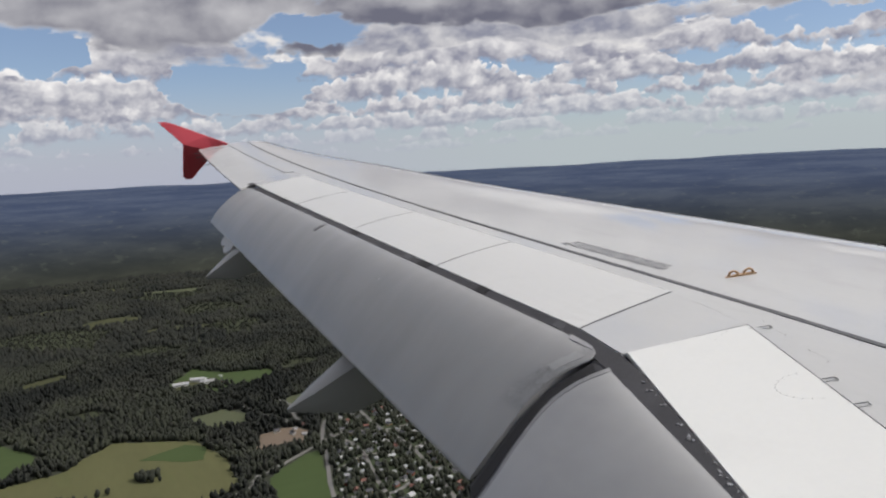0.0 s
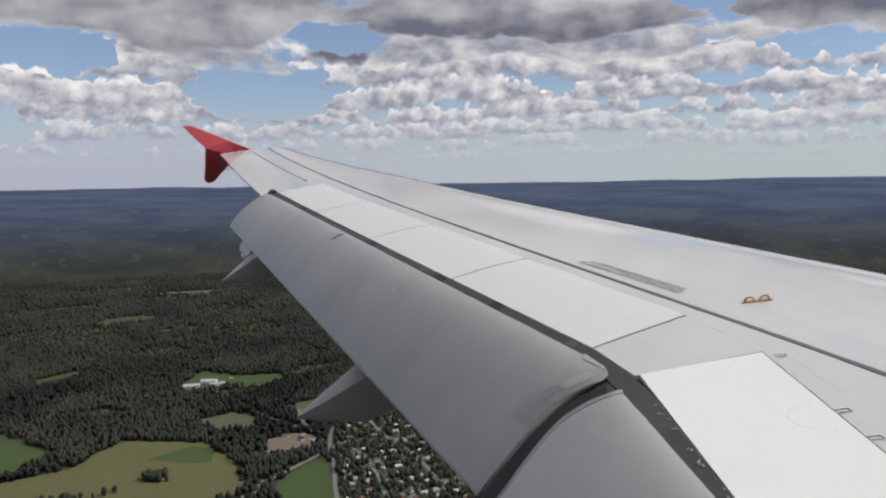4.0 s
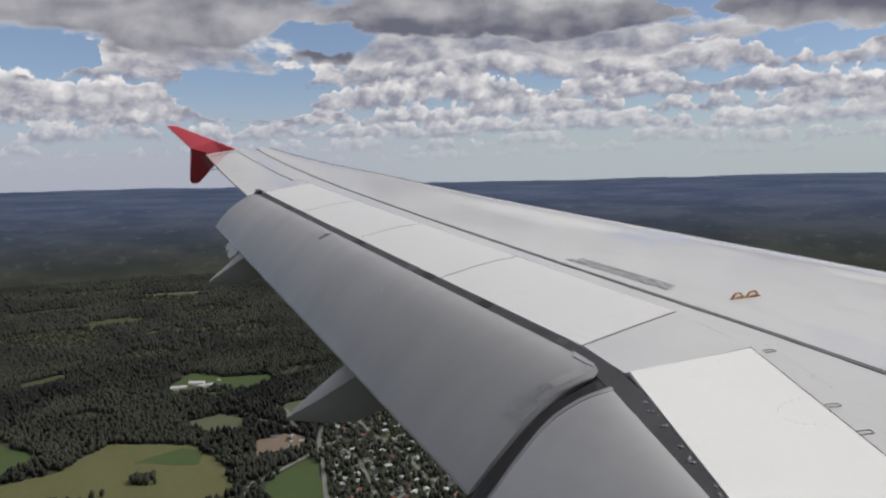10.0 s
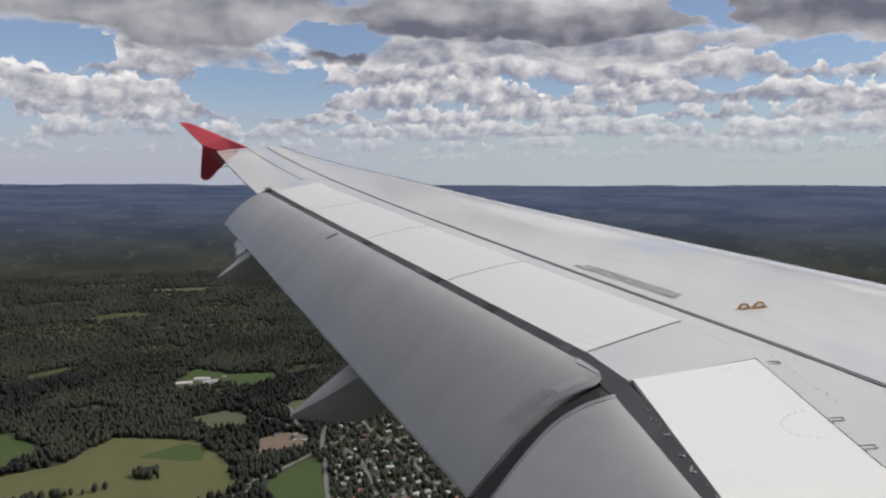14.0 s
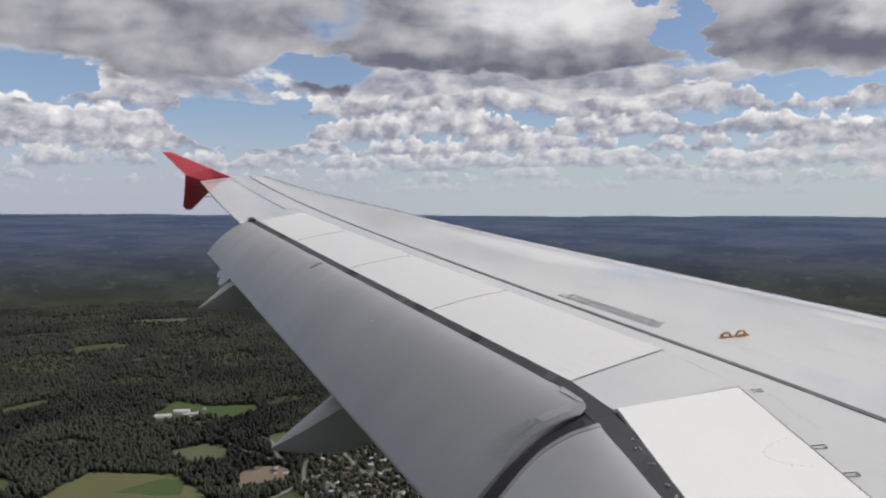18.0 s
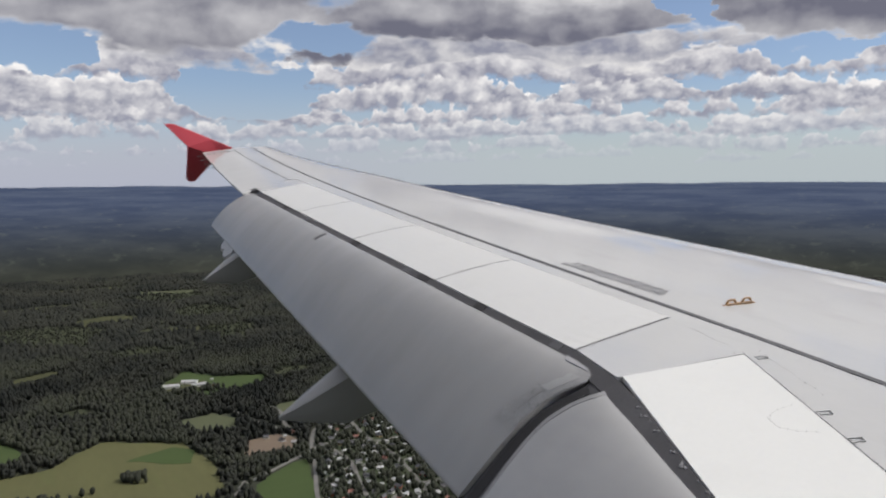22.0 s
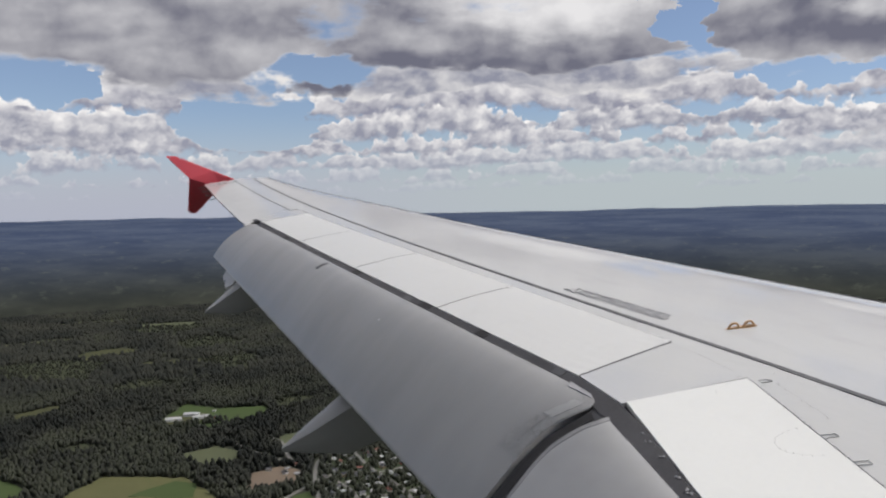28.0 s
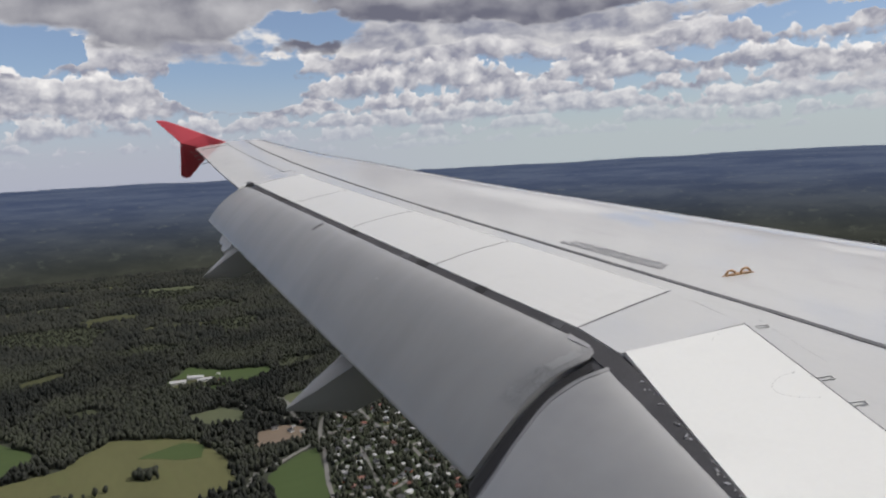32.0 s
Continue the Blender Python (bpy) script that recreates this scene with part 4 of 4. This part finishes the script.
field([(-300, 1210), (-110, 1195), (-40, 1075), (-85, 1010), (-160, 1000), (-290, 1060)], PASTURE, "bright green pasture beside the woods")
field([(150, 1120), (205, 1132), (232, 1085), (215, 1042), (168, 1050)], STUBBLE, "pale grey-green meadow among trees")
field([(300, 1130), (400, 1150), (450, 1120), (420, 1045), (350, 1030), (300, 1060)], STUBBLE, "green meadow at the edge of the woods")
field([(160, 1250), (150, 1330), (205, 1420), (255, 1350), (330, 1325), (325, 1272), (230, 1240)], PASTURE, "green farm pasture in the woods")
field([(150, 1280), (165, 1345), (225, 1338), (238, 1285)], CLEARING, "farmyard clearing", 0.45)
field(blob(110, 2060, 90, 70, 0.2, 14, 2), CLEARING, "pale clearing in the forest")
field(blob(-40, 1500, 60, 34, 0.6, 12, 3), CLEARING, "pale clearing in the forest")
field(blob(250, 1850, 110, 30, -0.3, 12, 4), CLEARING, "narrow clearing in the forest")
field(blob(-60, 2350, 140, 40, 0.1, 12, 5), CLEARING, "narrow clearing in the forest")
field(blob(330, 2500, 160, 45, -0.2, 12, 6), STUBBLE, "distant pale meadow")
field(blob(120, 2700, 240, 30, 0.05, 14, 7), KHAKI, "distant pale fields")
field(blob(365, 2080, 130, 130, 0.5, 14, 11), OLD_CLEARING, "overgrown olive clearing in the forest", amp=9.0)
field(blob(-30, 1900, 150, 170, 0.2, 14, 12), OLD_CLEARING, "overgrown olive clearing in the forest", amp=9.0)
field(blob(367, 1780, 90, 100, 0.2, 14, 13), OLD_CLEARING, "overgrown olive clearing in the forest", amp=9.0)
field(blob(148, 1620, 70, 75, 0.9, 12, 14), OLD_CLEARING, "small overgrown clearing in the forest", amp=9.0)
field(blob(380, 1330, 60, 40, 0.3, 12, 15), OLD_CLEARING, "overgrown olive clearing beside the woods", amp=7.0)
field(blob(15, 1230, 48, 26, -0.4, 12, 16), OLD_CLEARING, "small overgrown clearing in the forest", amp=7.0)
field(blob(304, 2390, 150, 120, 0.1, 12, 17), OLD_CLEARING, "overgrown olive clearing in the forest", amp=9.0)
field(blob(1850, 1500, 130, 70, 0.5, 12, 8), CLEARING, "pale clearing in the forest")
field(blob(1500, 2100, 200, 60, 0.4, 12, 9), PASTURE, "distant green meadow")
field(blob(2200, 1650, 160, 60, 0.9, 12, 10), STUBBLE, "distant pale meadow")
TOWN = [(232, 690), (262, 800), (300, 905), (330, 985), (425, 985), (455, 860), (430, 730), (330, 640), (235, 630)]
field(TOWN, GARDEN, "gardens and lawns of a small town", 0.2, 4.0, "gardens")
field([(205, 930), (222, 985), (262, 996), (285, 965), (272, 925), (232, 915)], SOIL, "bare brown yard by the houses", 0.5)
field([(165, 640), (185, 760), (195, 835), (240, 872), (272, 885), (256, 800), (226, 690), (215, 630)], PASTURE, "bright green field beside the town")


def ribbon(pts, width, label):
    line = spline(pts, 14 * len(pts))
    verts = []
    for k, (x, y) in enumerate(line):
        a, b = line[max(0, k - 1)], line[min(len(line) - 1, k + 1)]
        d = Vector((b[0] - a[0], b[1] - a[1])).normalized()
        for s, z in ((-1, 0.62), (1, 0.62), (1, 0.0), (-1, 0.0)):
            verts.append((x - d.y * s * width / 2, y + d.x * s * width / 2, z))
    n = len(line)
    faces = []
    for k in range(n - 1):
        for c in range(4):
            faces.append((k * 4 + c, k * 4 + (c + 1) % 4, k * 4 + 4 + (c + 1) % 4, k * 4 + 4 + c))
    ROADS.append(line)
    return tagged(new("road", mesh_of("road", verts, faces, GRAVEL)), label, "road", kind="structure")


ROADS = []
ribbon([(222, 630), (246, 760), (272, 850), (300, 950), (335, 1000), (425, 1000), (475, 985)], 5, "pale road round the edge of the town")
ribbon([(-250, 830), (-60, 850), (60, 805), (160, 815), (185, 850)], 4, "gravel farm track along the fields")
ribbon([(262, 800), (310, 830), (380, 820), (450, 850)], 5, "narrow town street")
ribbon([(175, 835), (215, 862), (262, 893), (320, 925), (380, 900), (440, 910)], 5, "narrow town street")
ribbon([(300, 945), (318, 860), (300, 760), (285, 650)], 5, "narrow town street")
ribbon([(375, 1000), (370, 920), (375, 820), (350, 660)], 5, "narrow town street")
ribbon([(240, 740), (300, 715), (360, 745), (435, 735)], 5, "narrow town street")
ribbon([(285, 1000), (288, 1050), (296, 1095), (286, 1135)], 5, "pale sandy track")
ribbon([(195, 1290), (215, 1220), (238, 1110), (262, 1040), (285, 1000)], 4, "gravel track through the woods")


def house(w, l, h, pitch, wall, roof, label, chimney=True, wing_room=False, size=0.68):
    w, l, h = w * size, l * size, h * size
    root = new("house")
    tagged(root, label, "house", "houses below")
    part("wall", *box(0, 0, h / 2, w, l, h), wall, root)
    rise = pitch * w / 2
    o = 0.5
    a = [(-w / 2 - o, -l / 2 - o, h - 0.25), (w / 2 + o, -l / 2 - o, h - 0.25), (0, -l / 2 - o, h + rise)]
    part("roof", a + [(x, -y, z) for x, y, z in a], [(0, 1, 2), (3, 5, 4), (0, 3, 4, 1), (1, 4, 5, 2), (2, 5, 3, 0)], roof, root)
    if chimney:
        part("chimney", *box(w * 0.15, l * 0.2, h + rise, 0.8, 0.8, 1.6), ROOF_DARK, root)
    if wing_room:
        part("annexe", *box(w * 0.5, l * 0.2, h * 0.4, w * 0.8, l * 0.4, h * 0.8), wall, root)
        part("annexe_roof", *box(w * 0.55, l * 0.2, h * 0.84, w * 0.95, l * 0.46, 0.3), roof, root)
    for k in (-1, 1):
        for j in (-0.25, 0.25):
            part("window", *box(k * w / 2, j * l, h * 0.55, 0.12, 1.4, 1.2), ROOF_DARK, root)
    return root


PROTOS = [
    house(8, 11, 4.6, 0.7, WALL_WHITE, ROOF_DARK, "white wooden house with a dark roof", True, True),
    house(8, 10, 4.5, 0.8, WALL_WHITE, ROOF_RED, "white wooden house with a red roof"),
    house(8.5, 11, 4.8, 0.7, WALL_OCHRE, ROOF_DARK, "ochre wooden house with a dark roof", True, True),
    house(8, 11, 4.5, 0.75, WALL_RED, ROOF_DARK, "red wooden house with a dark roof"),
    house(9, 12, 3.6, 0.35, WALL_WHITE, ROOF_PALE, "white bungalow with a pale roof", False),
    house(6, 8, 3, 0.5, WALL_WHITE, ROOF_PALE, "small white outbuilding with a pale roof", False),
]
HOMES = []


def inside(px, py, poly):
    """Which of the points lie inside the outline."""
    hit = np.zeros(px.shape, bool)
    n = len(poly)
    for i in range(n):
        (ax, ay), (bx, by) = poly[i], poly[(i + 1) % n]
        if ay == by:
            continue
        cross = ((ay > py) != (by > py)) & (px < (bx - ax) * (py - ay) / (by - ay) + ax)
        hit ^= cross
    return hit


def settle(proto, x, y, turn):
    m = pose(x, y, 0.2, 0, 0, turn)
    if proto in FREE:
        FREE.discard(proto)
        PROTOS[proto].matrix_world = m
    else:
        copy_thing(PROTOS[proto], m)
    HOMES.append((x, y))


FREE = set(range(len(PROTOS)))


def fill_town():
    rnd = random.Random(21)
    flat = [p for line in ROADS for p in line]
    tries = 0
    while len(HOMES) < 135 and tries < 14000:
        tries += 1
        x, y = rnd.uniform(225, 460), rnd.uniform(625, 1000)
        if not inside(np.array([x]), np.array([y]), TOWN)[0]:
            continue
        near = min((math.hypot(x - a, y - b), a, b) for a, b in flat)
        if near[0] < 7.5 or any(math.hypot(x - a, y - b) < 15.0 for a, b in HOMES):
            continue
        turn = math.degrees(math.atan2(y - near[2], x - near[1])) + rnd.choice((0, 90)) + rnd.uniform(-8, 8)
        settle(rnd.choice((0, 0, 1, 2, 3, 4, 4, 5, 5)), x, y, turn)


fill_town()
# the white farm in the clearing and the farm by the grain field
barn = house(14, 38, 6, 0.45, WALL_WHITE, ROOF_PALE, "long white barn with a pale metal roof", False, False, 0.7)
barn.matrix_world = pose(168, 1312, 0.5, 0, 0, 80)
HOMES.append((168, 1312))
for x, y, turn in ((200, 1328, 65), (212, 1302, 85)):
    copy_thing(barn, pose(x, y, 0.5, 0, 0, turn))
    HOMES.append((x, y))
for k, x, y, turn in ((3, 236, 1292, 20), (0, 190, 1285, 100), (5, 240, 1335, 40), (0, 262, 962, 20), (4, 276, 950, 70), (5, 270, 978, 110), (1, 284, 985, 40), (5, 292, 968, 10), (0, 246, 985, 80), (3, -60, 870, 30), (4, -40, 885, 75), (0, -82, 880, 10), (5, -20, 868, 60)):
    settle(k, x, y, turn)

# ---- woods ----


def woods(name, label, pts, heights, widths, kind, mat, seed):
    """Many small trees in one mesh."""
    rng = np.random.default_rng(seed)
    n = len(pts)
    if kind == "spruce":
        side = 5
        rings = ((0.0, 0.55), (0.10, 1.0), (0.45, 0.62), (0.46, 0.80), (0.78, 0.28))
    elif kind == "far":
        side = 4
        rings = ((0.0, 0.9), (0.35, 1.0))
    else:
        side = 6
        rings = ((0.0, 0.35), (0.28, 0.95), (0.60, 1.0), (0.86, 0.62))
    m = len(rings)
    per = m * side + 1
    v = np.zeros((n, per, 3))
    a0 = rng.uniform(0, 6.28, n)
    for r, (hz, wr) in enumerate(rings):
        for s in range(side):
            a = a0 + 2 * np.pi * s / side + rng.normal(0, 0.15, n)
            rad = widths * wr * rng.uniform(0.72, 1.22, n)
            k = r * side + s
            v[:, k, 0] = pts[:, 0] + rad * np.cos(a)
            v[:, k, 1] = pts[:, 1] + rad * np.sin(a)
            v[:, k, 2] = heights * (hz + rng.uniform(-0.04, 0.04, n)) + 0.3
    v[:, -1, :2] = pts + rng.normal(0, 0.2, (n, 2))
    v[:, -1, 2] = heights
    v[:, :, 2] = np.maximum(v[:, :, 2], 0.0)
    f = []
    for r in range(m - 1):
        for s in range(side):
            t = (s + 1) % side
            i, j, k, l = r * side + s, r * side + t, (r + 1) * side + t, (r + 1) * side + s
            f += [(i, j, k), (i, k, l)]
    for s in range(side):
        f.append(((m - 1) * side + s, (m - 1) * side + (s + 1) % side, per - 1))
    f = np.array(f)
    faces = (f[None] + (np.arange(n) * per)[:, None, None]).reshape(-1, 3)
    me = bpy.data.meshes.new(name)
    me.vertices.add(n * per)
    me.vertices.foreach_set("co", v.astype(np.float32).ravel())
    me.loops.add(len(faces) * 3)
    me.loops.foreach_set("vertex_index", faces.astype(np.int32).ravel())
    me.polygons.add(len(faces))
    me.polygons.foreach_set("loop_start", np.arange(0, len(faces) * 3, 3, dtype=np.int32))
    me.update(calc_edges=True)
    me.materials.append(mat)
    return tagged(new(name, me), label, "trees", kind="stuff")


def scatter(r0, r1, a0, a1, spacing, seed):
    """Uneven points over a sector, clear of fields, roads and houses."""
    rng = np.random.default_rng(seed)
    area = 0.5 * math.radians(a1 - a0) * (r1 * r1 - r0 * r0)
    n = int(area / spacing ** 2)
    r = np.sqrt(rng.uniform(r0 * r0, r1 * r1, n))
    a = np.radians(rng.uniform(a0, a1, n))
    x, y = r * np.sin(a), r * np.cos(a)
    keep = np.ones(n, bool)
    for poly in FIELDS:
        keep &= ~inside(x, y, poly)
    for line in ROADS:
        for px, py in line[::2]:
            keep &= (x - px) ** 2 + (y - py) ** 2 > 36
    return np.stack([x[keep], y[keep]], 1), rng


def grow_woods():
    near, rng = scatter(560, 1650, -12, 33, 5.2, 1)
    stand = np.array([noise.fractal(Vector((x * 0.006, y * 0.006, 2.0)), 1.0, 2.0, 3) for x, y in near])
    broad = (stand + rng.normal(0, 0.22, len(near))) > 0.12
    thin = rng.random(len(near)) < np.clip(0.95 + 0.3 * stand, 0.5, 1)
    p = near[~broad & thin]
    h = rng.uniform(7.5, 12.5, len(p))
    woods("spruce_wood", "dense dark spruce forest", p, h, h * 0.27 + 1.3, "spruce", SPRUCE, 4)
    p = near[broad & thin]
    h = rng.uniform(7, 10.5, len(p))
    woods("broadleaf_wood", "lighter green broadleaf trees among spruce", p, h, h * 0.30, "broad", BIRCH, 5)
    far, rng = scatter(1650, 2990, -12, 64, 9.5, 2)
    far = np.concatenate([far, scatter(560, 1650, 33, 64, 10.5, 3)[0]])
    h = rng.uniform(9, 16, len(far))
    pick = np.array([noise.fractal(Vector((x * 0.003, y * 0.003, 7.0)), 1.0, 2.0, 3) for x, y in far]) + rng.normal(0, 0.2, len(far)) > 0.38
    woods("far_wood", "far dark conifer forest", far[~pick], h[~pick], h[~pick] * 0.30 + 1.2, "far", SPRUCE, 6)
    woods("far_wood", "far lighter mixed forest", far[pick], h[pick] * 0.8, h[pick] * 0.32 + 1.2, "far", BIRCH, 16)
    # trees between the houses
    rng = np.random.default_rng(9)
    n = 6000
    x, y = rng.uniform(140, 460, n), rng.uniform(620, 1035, n)
    keep = inside(x, y, TOWN)
    for a, b in HOMES:
        keep &= (x - a) ** 2 + (y - b) ** 2 > 36
    for line in ROADS:
        for px, py in line:
            keep &= (x - px) ** 2 + (y - py) ** 2 > 14
    p = np.stack([x[keep], y[keep]], 1)
    p = p[: int(len(p) * 0.85)]
    h = rng.uniform(3.5, 10, len(p))
    woods("garden_trees", "garden trees and hedges between the houses", p, h, h * 0.32, "broad", BIRCH, 7)
    # scrub and lone trees in the overgrown clearings
    rng = np.random.default_rng(17)
    spots = []
    for edge in SCRUB:
        lo, hi = np.min(edge, 0), np.max(edge, 0)
        q = rng.uniform(lo, hi, (int(np.prod(hi - lo) / 60), 2))
        spots.append(q[inside(q[:, 0], q[:, 1], edge)])
    p = np.concatenate(spots)
    h = rng.uniform(2.5, 9, len(p)) * rng.uniform(0.5, 1.0, len(p))
    woods("scrub", "low scrub and young trees in the clearings", p, h, h * 0.34, "broad", BIRCH, 12)
    # a copse in the grain field and hedges along its edges
    rng = np.random.default_rng(13)
    p = np.concatenate([rng.normal((70, 918), (7, 5), (46, 2)), rng.normal((-50, 895), (26, 3), (40, 2)), rng.normal((215, 900), (16, 6), (70, 2)), rng.normal((190, 1268), (26, 5), (60, 2))])
    h = rng.uniform(6, 13, len(p))
    woods("copse", "small copses and hedges in the fields", p, h, h * 0.30, "broad", BIRCH, 8)


grow_woods()
